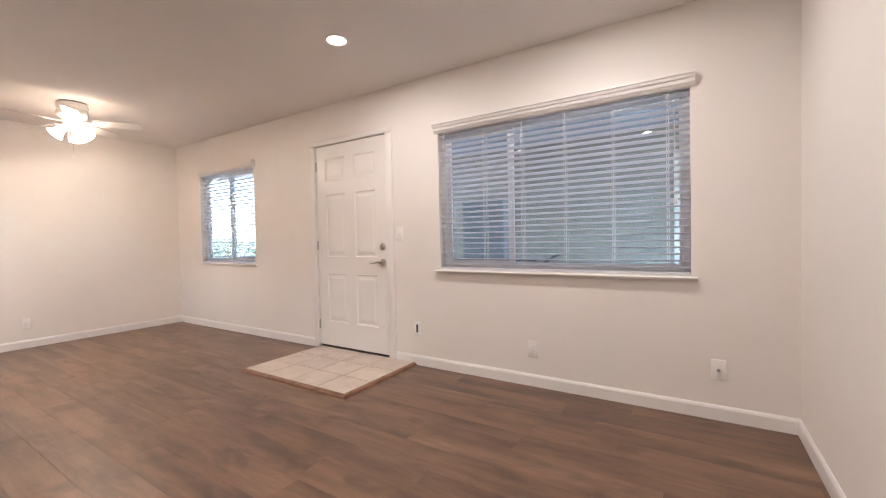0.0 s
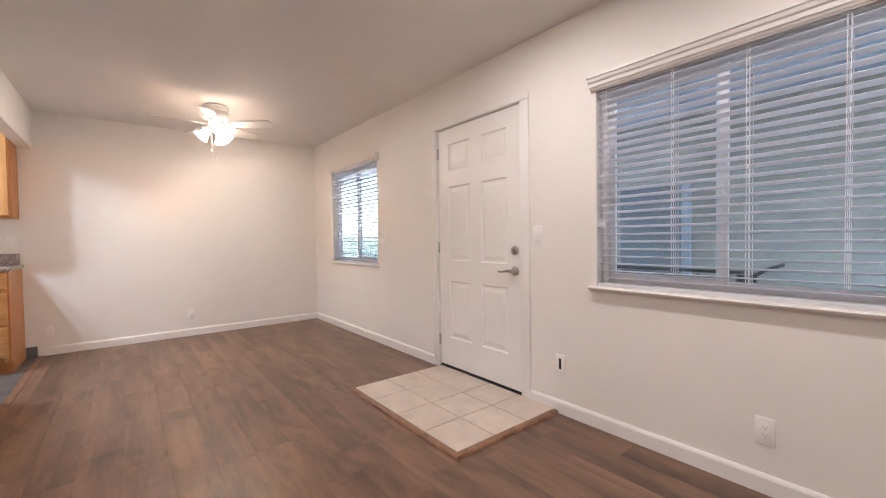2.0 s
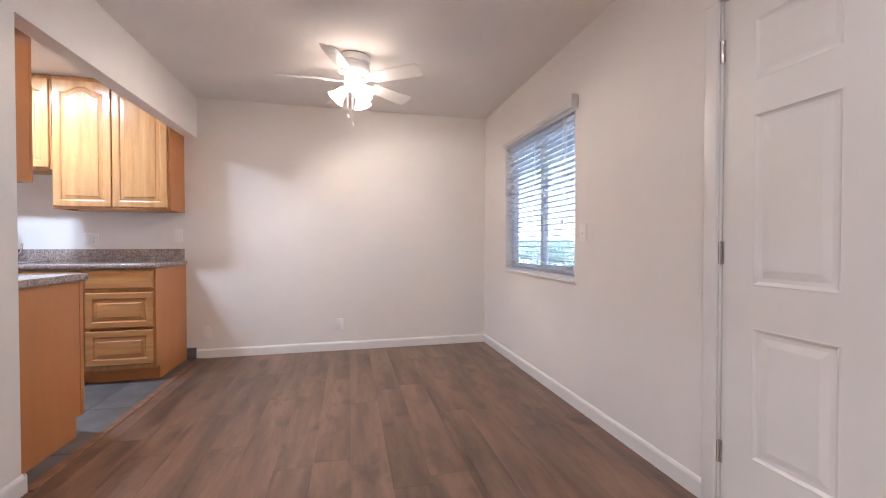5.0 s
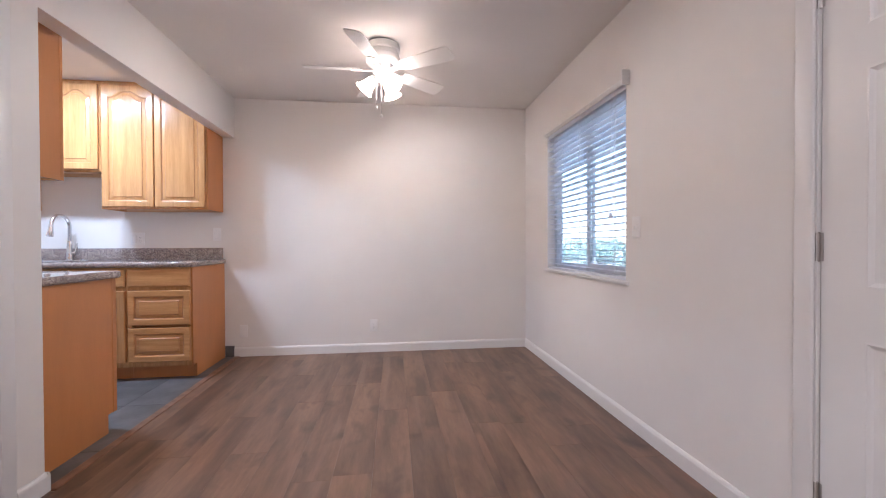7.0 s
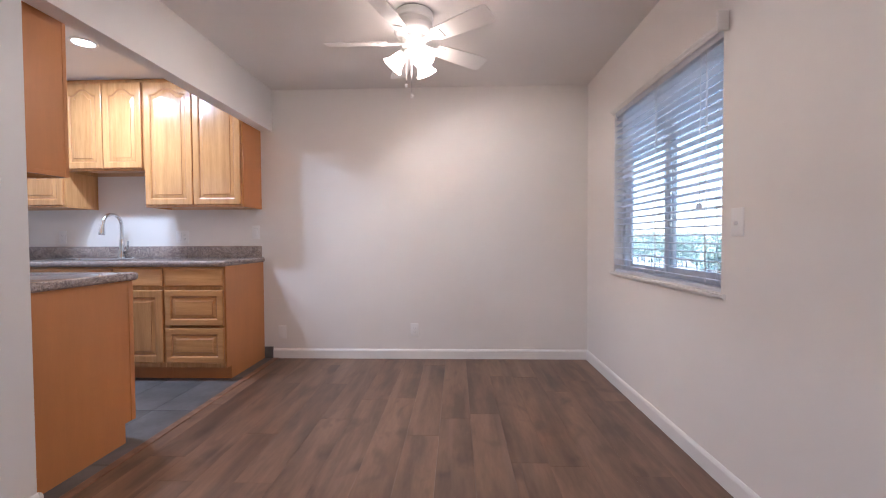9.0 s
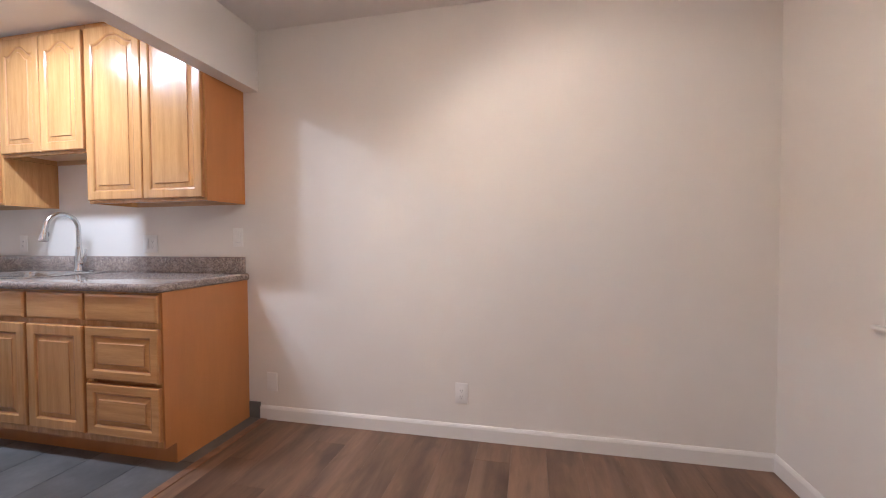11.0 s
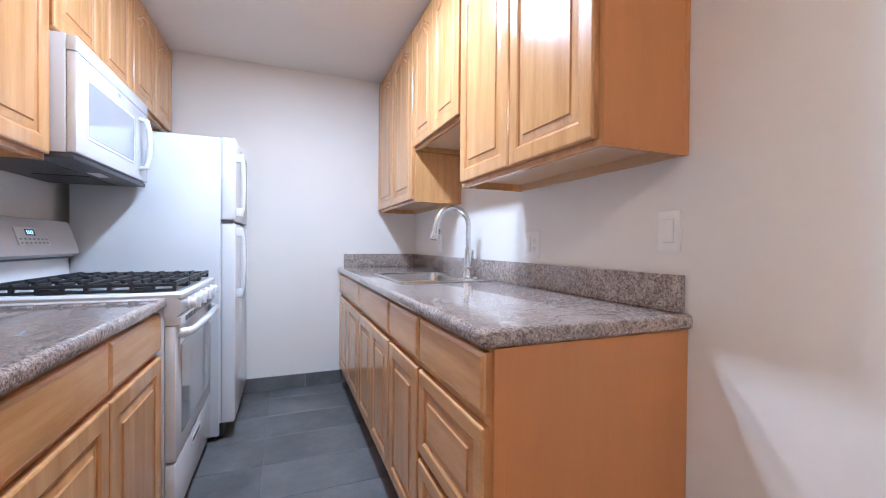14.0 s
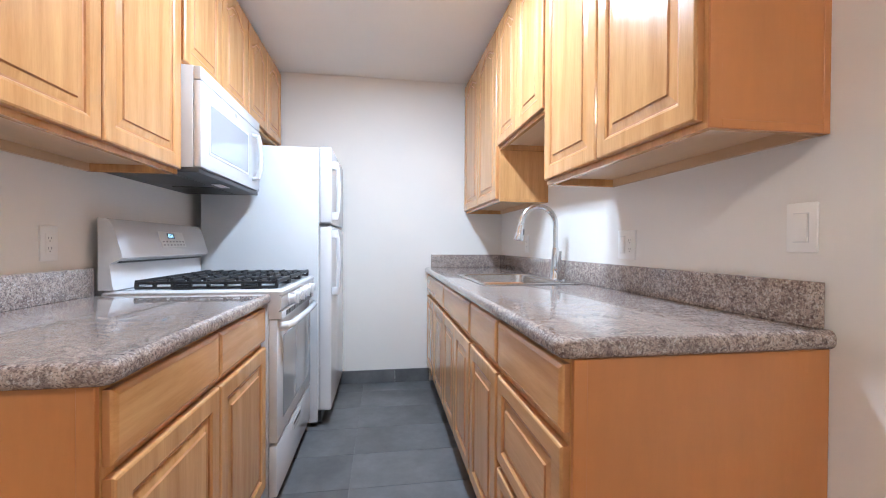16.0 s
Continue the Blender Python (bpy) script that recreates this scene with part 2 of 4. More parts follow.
def thing(name, at=(0, 0, 0), label="", category="", group="", kind="", turn=0):
    ob = new(name)
    ob.empty_display_size = 0.1
    ob.matrix_world = pose(*at, 0, 0, turn)
    return tagged(ob, label, category, group, kind)


def structure(name, bm, mat, label, smooth=False):
    return tagged(mesh_ob(name, bm, mat, None, "", smooth), label, "", "", "structure")


def box(x0, x1, y0, y1, z0, z1, bevel=0.0, segments=2, bm=None):
    bm = bm or bmesh.new()
    r = bmesh.ops.create_cube(bm, size=1, matrix=Matrix.LocRotScale(((x0 + x1) / 2, (y0 + y1) / 2, (z0 + z1) / 2), None, (abs(x1 - x0), abs(y1 - y0), abs(z1 - z0))))
    if bevel:
        vs = set(r["verts"])
        bmesh.ops.bevel(bm, geom=[e for e in bm.edges if e.verts[0] in vs], offset=bevel, segments=segments, affect="EDGES", profile=0.5)
    return bm


def cells(xs, ys, zs, keep):
    """A watertight block of cells in a grid of cut planes; keep(i, j, k) says which cells are solid."""
    bm = bmesh.new()
    verts = {}

    def v(i, j, k):
        if (i, j, k) not in verts:
            verts[i, j, k] = bm.verts.new((xs[i], ys[j], zs[k]))
        return verts[i, j, k]

    ni, nj, nk = len(xs) - 1, len(ys) - 1, len(zs) - 1
    solid = {(i, j, k) for i in range(ni) for j in range(nj) for k in range(nk) if keep(i, j, k)}
    sides = (((-1, 0, 0), ((0, 0, 0), (0, 0, 1), (0, 1, 1), (0, 1, 0))), ((1, 0, 0), ((1, 0, 0), (1, 1, 0), (1, 1, 1), (1, 0, 1))),
             ((0, -1, 0), ((0, 0, 0), (1, 0, 0), (1, 0, 1), (0, 0, 1))), ((0, 1, 0), ((0, 1, 0), (0, 1, 1), (1, 1, 1), (1, 1, 0))),
             ((0, 0, -1), ((0, 0, 0), (0, 1, 0), (1, 1, 0), (1, 0, 0))), ((0, 0, 1), ((0, 0, 1), (1, 0, 1), (1, 1, 1), (0, 1, 1))))
    for i, j, k in solid:
        for d, quad in sides:
            if (i + d[0], j + d[1], k + d[2]) not in solid:
                bm.faces.new([v(i + a, j + b, k + c) for a, b, c in quad])
    return bm


def loft(rings, close_first=True, close_last=True, bm=None):
    """Skin over a row of closed rings with equal numbers of points."""
    bm = bm or bmesh.new()
    rows = [[bm.verts.new(p) for p in ring] for ring in rings]
    for a, b in zip(rows, rows[1:]):
        for i in range(len(a)):
            j = (i + 1) % len(a)
            bm.faces.new((a[i], a[j], b[j], b[i]))
    if close_first:
        bm.faces.new(rows[0][::-1])
    if close_last:
        bm.faces.new(rows[-1])
    return bm


def lathe(profile, steps=24, axis=None, bm=None, first=True, last=True):
    """Turned form: profile of (radius, height) about z, then moved by the matrix axis."""
    m = axis or Matrix.Identity(4)
    rings = [[m @ Vector((max(r, 1e-4) * math.cos(2 * math.pi * i / steps), max(r, 1e-4) * math.sin(2 * math.pi * i / steps), z)) for i in range(steps)] for r, z in profile]
    return loft(rings, first, last, bm)


def tube(points, radius, steps=10, bm=None):
    """A round bar along points; radius a number or one a point."""
    pts = [Vector(p) for p in points]
    rings = []
    side = None
    for i, p in enumerate(pts):
        d = (pts[min(i + 1, len(pts) - 1)] - pts[max(i - 1, 0)]).normalized()
        if side is None:
            side = d.orthogonal().normalized()
        side = (side - d * side.dot(d)).normalized()
        up = d.cross(side)
        r = radius if isinstance(radius, (int, float)) else radius[i]
        rings.append([p + r * (math.cos(2 * math.pi * k / steps) * side + math.sin(2 * math.pi * k / steps) * up) for k in range(steps)])
    return loft(rings, True, True, bm)


def panel_outline(w, h, inset, arch, n=14):
    """Points of a door's field, inset from the edge, with a curved top where arch > 0 (across u, up v)."""
    u0, u1, v0, v1 = inset, w - inset, inset, h - inset
    pts = [(u0, v0), (u1, v0)]
    for i in range(n + 1):
        s = i / n
        x = 2 * s - 1
        drop = arch * (0.5 - 0.5 * math.cos(math.pi * min(1, max(0, (abs(x) - 0.12) / 0.78))))
        pts.append((u1 + (u0 - u1) * s, v1 - drop))
    return pts


def raised_panel_bm(w, h, thick, rail, arch=0.0):
    """A cabinet front: frame with eased edges, a moulded groove and a raised field. Lies in u-v, face at depth = thick."""
    n = 14
    top = [(w - w * i / n, h) for i in range(n + 1)]

    def outer(e):
        return [(e, e), (w - e, e)] + [(min(w - e, max(e, a)), h - e) for a, _ in top]

    rings = [(outer(0.0), 0), (outer(0.0), thick - 0.006), (outer(0.002), thick - 0.002), (outer(0.006), thick)]
    for inset, depth in ((rail - 0.007, thick), (rail, thick - 0.004), (rail + 0.003, thick - 0.008), (rail + 0.008, thick - 0.008), (rail + 0.030, thick - 0.0045), (rail + 0.0335, thick - 0.0005), (rail + 0.037, thick - 0.0005)):
        rings.append((panel_outline(w, h, inset, arch), depth))
    return loft([[(u, v, d) for u, v in ring] for ring, d in rings])


def place_uv(bm, origin, u, v, n):
    """Put a flat-built mesh (u across, v up, depth out) into the room."""
    m = Matrix((( *u, 0), (*v, 0), (*n, 0), (0, 0, 0, 1))).transposed()
    m.translation = Vector(origin)
    bmesh.ops.transform(bm, matrix=m, verts=bm.verts)
    return bm


# ---- the shell ----
WX, EX, NY = -5.99, 0.625, 2.895
KX, KE, KS, SY = -3.90, -3.90, -2.535, 0.06
HDR = 2.068
DOOR = (-3.132, -2.203, 2.048)
BIG = (-1.64, 0.135, 0.832, 1.985)
SMALL = (-5.397, -4.192, 0.838, 2.005)
T = 0.13

xs = [WX - T, SMALL[0], SMALL[1], DOOR[0] - 0.02, DOOR[1] + 0.02, BIG[0], BIG[1], EX + T]
zs = [-0.2, 0.0, BIG[2], SMALL[2], BIG[3], SMALL[3], DOOR[2] + 0.02, CEIL + 0.15]
holes = {(1, 3), (1, 4), (5, 2), (5, 3), (3, 1), (3, 2), (3, 3), (3, 4), (3, 5)}
structure("wall_north", cells(xs, [NY, NY + T], zs, lambda i, j, k: (i, k) not in holes), PAINT, "cream painted wall with two windows and the front door")
structure("wall_west", box(WX - T, WX, KS - T, NY, -0.2, CEIL + 0.15), PAINT, "cream painted end wall of dining corner and kitchen")
structure("wall_east", box(EX, EX + T, -2.0, NY, -0.2, CEIL + 0.15), PAINT, "plain cream painted living room wall")
structure("wall_kitchen_south", box(WX, KE, KS - T, KS, -0.2, CEIL + 0.15), PAINT, "plain white painted wall at the kitchen's end")
structure("wall_kitchen_east", box(KE, KE + 0.10, KS - T, SY - 0.1, -0.2, CEIL + 0.15), PAINT, "cream painted wall behind the stove")
CL = (-3.705, -2.845, 2.045)
structure("wall_closet", cells([KX, CL[0], CL[1], -2.6], [SY - 0.1, SY], [-0.2, 0.0, CL[2], CEIL + 0.15], lambda i, j, k: (i, k) != (1, 1)), PAINT, "cream painted wall with the closet doors")
structure("wall_closet_side", box(-2.7, -2.6, -2.0, SY - 0.1, -0.2, CEIL + 0.15), PAINT, "plain cream painted wall")
structure("wall_south", box(-2.7, EX + T, -2.1, -2.0, -0.2, CEIL + 0.15), PAINT, "plain cream painted wall at the room's back")
structure("wall_closet_back", box(KE + 0.10, -2.7, -0.75, -0.65, -0.2, CEIL + 0.15), PAINT, "plain closet back wall")
structure("header_beam", box(WX, KX, SY - 0.1, SY, HDR, CEIL), PAINT, "cream painted drop beam over the kitchen opening")
structure("ceiling", box(WX, EX, -2.0, NY, CEIL, CEIL + 0.12), CEILPAINT, "white painted flat ceiling")
structure("ceiling_kitchen", box(WX, KE, KS, -2.0, CEIL, CEIL + 0.12), CEILPAINT, "white painted kitchen ceiling")
structure("subfloor", cells([WX, KE, EX], [KS, -2.0, SY, NY], [-0.15, -0.012], lambda i, j, k: not (i == 1 and j == 0)), GROUT, "floor base under planks and tiles")

# baseboards
def base_profile(p0, p1, n, h=0.086, t=0.013):
    """A baseboard from p0 to p1 against a wall, n pointing into the room."""
    prof = [(0, 0), (t, 0), (t, h - 0.018), (t * 0.75, h - 0.008), (t * 0.35, h), (0, h)]
    return loft([[(p[0] + n[0] * a, p[1] + n[1] * a, b) for a, b in prof] for p in (p0, p1)])


for p0, p1, n in (((WX, SY - 0.015), (WX, NY), (1, 0)), ((WX, NY), (-3.195, NY), (0, -1)), ((-2.118, NY), (EX, NY), (0, -1)), ((EX, NY), (EX, -2.0), (-1, 0)),
                  ((KX, SY), (-3.765, SY), (0, 1)), ((KX, SY + 0.013), (KX, SY - 0.075), (-1, 0)), ((-2.785, SY), (-2.6, SY), (0, 1)), ((-2.6, SY), (-2.6, -2.0), (1, 0)), ((-2.6, -2.0), (EX, -2.0), (0, 1))):
    structure("baseboard", base_profile(p0, p1, n), TRIM, "white painted wooden baseboard")


def tile_base(p0, p1, n):
    a, b = Vector((*p0, 0)), Vector((*p1, 0)) + Vector((n[0], n[1], 0)) * 0.011
    return structure("tile_baseboard", box(min(a.x, b.x), max(a.x, b.x), min(a.y, b.y), max(a.y, b.y), 0.0, 0.105, 0.002, 1), SLATE, "dark grey tile baseboard in the kitchen")


tile_base((WX, SY - 0.016), (WX, -0.0365), (1, 0))
for x0, x1 in ((-5.38, -5.105), (-5.103, -4.5), (-4.498, KE)):
    tile_base((x0, KS), (x1, KS), (0, 1))
structure("threshold_strip", box(WX + 0.013, KX - 0.013, SY - 0.012, SY + 0.035, -0.006, 0.006, 0.003), STRIPWOOD, "brown wooden strip between planks and kitchen tile")


# ---- front door ----
def six_panel(leaf, x0, x1, z0, z1, y, out, mat):
    """Stiles and rails with six moulded panels; out is the side of the face (+1 or -1 along y)."""
    w, h = x1 - x0, z1 - z0
    s, m = 0.122 * w / 0.92, 0.11 * w / 0.92
    pw = (w - 2 * s - m) / 2
    us = [0, s, s + pw, s + pw + m, w - s, w]
    vs = [0, 0.235, 0.235 + 0.50, 0.235 + 0.5 + 0.155, 0.89 + 0.64, 0.89 + 0.64 + 0.12, h - 0.125, h]
    hole = {(1, 1), (3, 1), (1, 3), (3, 3), (1, 5), (3, 5)}
    bm = cells([x0 + u for u in us], sorted([y, y - out * 0.04]), [z0 + v for v in vs], lambda i, j, k: (i, k) not in hole)
    part("stiles_and_rails", bm, mat, leaf, smooth=False)
    for i, k in sorted(hole):
        pw_, ph = us[i + 1] - us[i], vs[k + 1] - vs[k]
        rings = []
        for e, d in ((0, -0.03), (0, 0), (0.006, 0.001), (0.012, -0.004), (0.018, -0.007), (0.032, -0.007), (0.056, -0.002), (0.060, -0.0015)):
            rings.append([(e, e, d), (pw_ - e, e, d), (pw_ - e, ph - e, d), (e, ph - e, d)])
        bm = place_uv(loft(rings), (x0 + us[i], y, z0 + vs[k]), (1, 0, 0), (0, 0, 1), (0, out, 0))
        part("door_panel", bm, mat, leaf, smooth=False)


def hinge(parent, x, y, z, out, mat=NICKEL, h=0.09):
    bm = lathe([(0.004, -0.004), (0.0075, 0), (0.0075, h), (0.004, h + 0.004)], 10, pose(x, y + out * 0.004, z - h / 2))
    box(x + 0.002, x + 0.016, y - 0.001, y + out * 0.0025, z - h / 2, z + h / 2, bm=bm)
    return part("hinge", bm, mat, parent, "satin metal hinge")


DY = NY + 0.012
door = thing("door_1", (0, 0, 0), "white six-panel front door, closed, satin nickel hardware", "", "", "structure")
six_panel(door, DOOR[0] + 0.004, DOOR[1] - 0.007, 0.034, DOOR[2] - 0.004, DY, -1, DOORPAINT)
for z in (0.24, 1.045, 1.85):
    hinge(door, DOOR[0] - 0.004, DY, z, -1)
rose = Matrix.Translation((DOOR[1] - 0.062, DY, 1.03)) @ Matrix.Rotation(radians(90), 4, "X")
bolt = part("deadbolt", lathe([(0.033, 0), (0.033, 0.006), (0.028, 0.014), (0.02, 0.018), (0.0, 0.018)], 24, rose), NICKEL, door, "satin nickel deadbolt")
bm = box(DOOR[1] - 0.068, DOOR[1] - 0.056, DY - 0.034, DY - 0.016, 1.012, 1.048, 0.004)
part("thumb_turn", bm, NICKEL, bolt)
rose = Matrix.Translation((DOOR[1] - 0.062, DY, 0.885)) @ Matrix.Rotation(radians(90), 4, "X")
lev = part("lever_handle", lathe([(0.034, 0), (0.034, 0.006), (0.026, 0.013), (0.013, 0.018), (0.012, 0.05), (0.0, 0.053)], 24, rose), NICKEL, door, "curved satin nickel lever handle")
hx = DOOR[1] - 0.062
part("lever", tube([(hx, DY - 0.046, 0.885), (hx - 0.03, DY - 0.05, 0.888), (hx - 0.06, DY - 0.05, 0.883), (hx - 0.09, DY - 0.048, 0.877), (hx - 0.115, DY - 0.046, 0.878), (hx - 0.13, DY - 0.044, 0.884)], [0.011, 0.0105, 0.009, 0.008, 0.007, 0.005], 10), NICKEL, lev)

casing = thing("door_frame", (0, 0, 0), "white painted flat casing round the front door", "", "", "structure")
for x0, x1, z0, z1 in ((DOOR[0] - 0.065, DOOR[0] - 0.003, 0.0, DOOR[2] + 0.003), (DOOR[1] + 0.005, DOOR[1] + 0.082, 0.0, DOOR[2] + 0.003), (DOOR[0] - 0.065, DOOR[1] + 0.082, DOOR[2] + 0.003, DOOR[2] + 0.05)):
    part("casing", box(x0, x1, NY - 0.014, NY + 0.0, z0, z1, 0.006, 3), TRIM, casing)
for x0, x1, z0, z1 in ((DOOR[0] - 0.02, DOOR[0], 0, DOOR[2]), (DOOR[1], DOOR[1] + 0.02, 0, DOOR[2]), (DOOR[0] - 0.02, DOOR[1] + 0.02, DOOR[2], DOOR[2] + 0.02)):
    part("jamb", box(x0, x1, NY + 0.001, NY + T, z0, z1), TRIM, casing, smooth=False)
part("doorstop", box(DOOR[0], DOOR[1], DY + 0.041, DY + 0.055, 0.03, DOOR[2]), TRIM, casing, smooth=False)
part("door_sweep", box(DOOR[0] + 0.001, DOOR[1] - 0.001, DY + 0.012, DY + 0.03, 0.0195, 0.033), BLACK, casing, "black rubber sweep under the door", smooth=False)
part("sill_plate", box(DOOR[0], DOOR[1], NY + 0.004, NY + T, -0.01, 0.019), BLACK, casing, "dark threshold under the door", smooth=False)


# ---- closet doors ----
def closet_leaf(x0, x1, hinge_x, knob_x):
    ob = thing("closet_door", (0, 0, 0), "white panelled closet door, closed, with a round nickel knob", "door", "closet doors")
    w, h = x1 - x0, CL[2] - 0.025
    vs = [0, 0.22, 0.80, 0.93, 1.60, 1.71, h - 0.11, h]
    us = [0, 0.085, w - 0.085, w]
    bm = cells([x0 + u for u in us], [SY - 0.045, SY - 0.01], [0.015 + v for v in vs], lambda i, j, k: not (i == 1 and k in (1, 3, 5)))
    part("stiles_and_rails", bm, DOORPAINT, ob, smooth=False)
    for k in (1, 3, 5):
        pw_, ph = us[2] - us[1], vs[k + 1] - vs[k]
        rings = [[(e, e, d), (pw_ - e, e, d), (pw_ - e, ph - e, d), (e, ph - e, d)] for e, d in ((0, -0.03), (0, 0), (0.008, 0.001), (0.02, -0.008), (0.03, -0.008), (0.05, -0.001), (0.053, -0.001))]
        part("door_panel", place_uv(loft(rings), (x0 + us[1], SY - 0.01, 0.015 + vs[k]), (1, 0, 0), (0, 0, 1), (0, 1, 0)), DOORPAINT, ob, smooth=False)
    part("knob", lathe([(0.024, 0), (0.024, 0.004), (0.01, 0.008), (0.01, 0.03), (0.024, 0.04), (0.026, 0.052), (0.018, 0.06), (0, 0.062)], 20, Matrix.Translation((knob_x, SY - 0.01, 0.905)) @ Matrix.Rotation(radians(-90), 4, "X")), NICKEL, ob, "round nickel knob")
    for z in (0.30, 1.85):
        hinge(ob, hinge_x, SY - 0.01, z, 1, TRIM, 0.085)


mid = (CL[0] + CL[1]) / 2
closet_leaf(CL[0] + 0.012, mid - 0.002, CL[0] + 0.006, mid - 0.045)
closet_leaf(mid + 0.002, CL[1] - 0.012, CL[1] - 0.02, mid + 0.045)
cc = thing("closet_frame", (0, 0, 0), "white painted casing round the closet doors", "", "", "structure")
for x0, x1, z0, z1 in ((CL[0] - 0.058, CL[0] + 0.004, 0, CL[2]), (CL[1] - 0.004, CL[1] + 0.058, 0, CL[2]), (CL[0] - 0.058, CL[1] + 0.058, CL[2], CL[2] + 0.06)):
    part("casing", box(x0, x1, SY, SY + 0.012, z0, z1, 0.004), TRIM, cc)


# ---- windows ----
def window(name, w, split, label, fixed_first, ledge=1.0):
    x0, x1, z0, z1 = w
    ob = thing(name, (0, 0, 0), label, "", "", "structure")
    ya, yb = NY + 0.068, NY + 0.125
    f = 0.042
    for a, b, c, d in ((x0, x0 + f, z0, z1), (x1 - f, x1, z0, z1), (x0 + f, x1 - f, z0, z0 + f), (x0 + f, x1 - f, z1 - f, z1)):
        part("window_frame", box(a, b, ya, yb, c, d, 0.003), VINYL, ob)
    xm = x0 + split * (x1 - x0)
    for k, (a, b, y) in enumerate(((x0 + f, xm + 0.028, ya + (0.008 if fixed_first else 0.03)), (xm - 0.028, x1 - f, ya + (0.03 if fixed_first else 0.008)))):
        g = 0.036
        slider = (k == 0) == fixed_first
        if not slider:
            g = 0.022
        sash = part("sash", box(a, a + g, y, y + 0.022, z0 + f, z1 - f, 0.003), VINYL, ob)
        for c, d, e, h in ((b - g, b, z0 + f, z1 - f), (a + g, b - g, z0 + f, z0 + f + g), (a + g, b - g, z1 - f - g, z1 - f)):
            part("sash_rail", box(c, d, y, y + 0.022, e, h, 0.003), VINYL, sash)
        pane = part("pane", box(a + g - 0.004, b - g + 0.004, y + 0.009, y + 0.013, z0 + f + g - 0.004, z1 - f - g + 0.004), GLASS, ob, smooth=False)
        pane.visible_shadow = False
    part("sash_lock", box(xm - 0.008, xm + 0.012, ya - 0.004, ya + 0.012, 1.30, 1.36, 0.004), VINYL, ob)
    # reveal lining
    for a, b, c, d in ((x0 - 0.0, x0 + 0.004, z0, z1), (x1 - 0.004, x1, z0, z1), (x0 + 0.004, x1 - 0.004, z1 - 0.004, z1), (x0 + 0.004, x1 - 0.004, z0, z0 + 0.004)):
        part("reveal", box(a, b, NY + 0.002, ya, c, d), TRIM, ob, smooth=False)
    # moulded sill and crown head
    prof = [(0.0, -0.026), (0.018, -0.026), (0.022, -0.018), (0.042, -0.014), (0.046, -0.006), (0.042, 0.0), (-0.05, 0.0), (-0.05, -0.006), (0.0, -0.006)]
    part("window_sill", loft([[(x, NY - a * ledge, z0 + b) for a, b in prof] for x in (x0 - 0.028, x1 + 0.03)]), TRIM, ob, "white moulded window sill")
    return ob


window("window_1", BIG, 0.338, "white vinyl sliding living room window with lowered blind", True)
window("window_2", SMALL, 0.50, "white vinyl sliding dining window with lowered blind", False, 0.5)


def valance(w, k, label):
    """Moulding along the top of a blind; k scales its projection and height."""
    x0, x1, z0, z1 = w
    prof = [(0.002, -0.034), (0.010, -0.034), (0.014, -0.028), (0.020, -0.026), (0.024, -0.018), (0.032, -0.014), (0.036, 0.004), (0.046, 0.010), (0.052, 0.026), (0.06, 0.03), (0.06, 0.042), (0.002, 0.042)]
    ob = thing("blind_valance", (0, 0, 0), label, "valance", "window valances")
    part("moulding", loft([[(x, NY - max(0.002, a * k), z1 + b * k) for a, b in prof] for x in (x0 - 0.018, x1 + 0.02)]), TRIM, ob)
    for x in (x0 - 0.0205, x1 + 0.0205):
        part("end_return", loft([[(x + e, NY - max(0.002, a * k * 1.03), z1 + b * k * 1.03) for a, b in prof] for e in (-0.002, 0.002)]), TRIM, ob)
    return ob


def blind(w, ladders, tassels, label, tilt=-11.5):
    x0, x1, z0, z1 = w[0] + 0.008, w[1] - 0.008, w[2], w[3]
    y = NY + 0.034
    ob = thing("window_blind", (0, 0, 0), label, "blind", "window blinds")
    part("headrail", box(x0, x1, y - 0.028, y + 0.028, z1 - 0.042, z1 - 0.004, 0.002), SLAT, ob)
    part("bottom_rail", box(x0, x1, y - 0.026, y + 0.026, z0 + 0.003, z0 + 0.022, 0.004), SLAT, ob)
    n, top, bot = 26, z1 - 0.062, z0 + 0.05
    first = None
    for i in range(n):
        z = bot + (top - bot) * i / (n - 1)
        if first is None:
            prof = [(-0.025, -0.0012), (-0.0125, 0.0006), (0, 0.0012), (0.0125, 0.0006), (0.025, -0.0012), (0.025, 0.0012), (0.0125, 0.0032), (0, 0.0038), (-0.0125, 0.0032), (-0.025, 0.0012)]
            first = part("slat", loft([[(x, a, b) for a, b in prof] for x in (x0, x1)]), SLAT, ob)
            s = first
        else:
            s = new("slat", first.data)
            s.parent = ob
        s.matrix_local = pose(0, y, z, tilt + 0.8 * math.sin(i * 2.3), 0, 0)
    for u in ladders:
        x = x0 + u * (x1 - x0)
        bm = bmesh.new()
        for yy in (y - 0.027, y + 0.027):
            for dx in (-0.006, 0.005):
                box(x + dx - 0.0013, x + dx + 0.0013, yy - 0.0008, yy + 0.0008, z0 + 0.025, z1 - 0.04, bm=bm)
        part("ladder_cord", bm, CORD, ob, smooth=False)
    for u, zt in tassels:
        x = x0 + u * (x1 - x0)
        part("lift_cord", tube([(x, y - 0.034, z1 - 0.04), (x + 0.002, y - 0.036, (z1 + zt) / 2), (x, y - 0.035, zt)], 0.0016, 6), CORD, ob)
        for dx in (-0.011, 0.009):
            part("tassel", lathe([(0.002, 0.03), (0.006, 0.026), (0.009, 0.004), (0.007, 0.0), (0, 0)], 12, pose(x + dx, y - 0.036, zt - 0.028 + abs(dx))), SLAT, ob)
    return ob


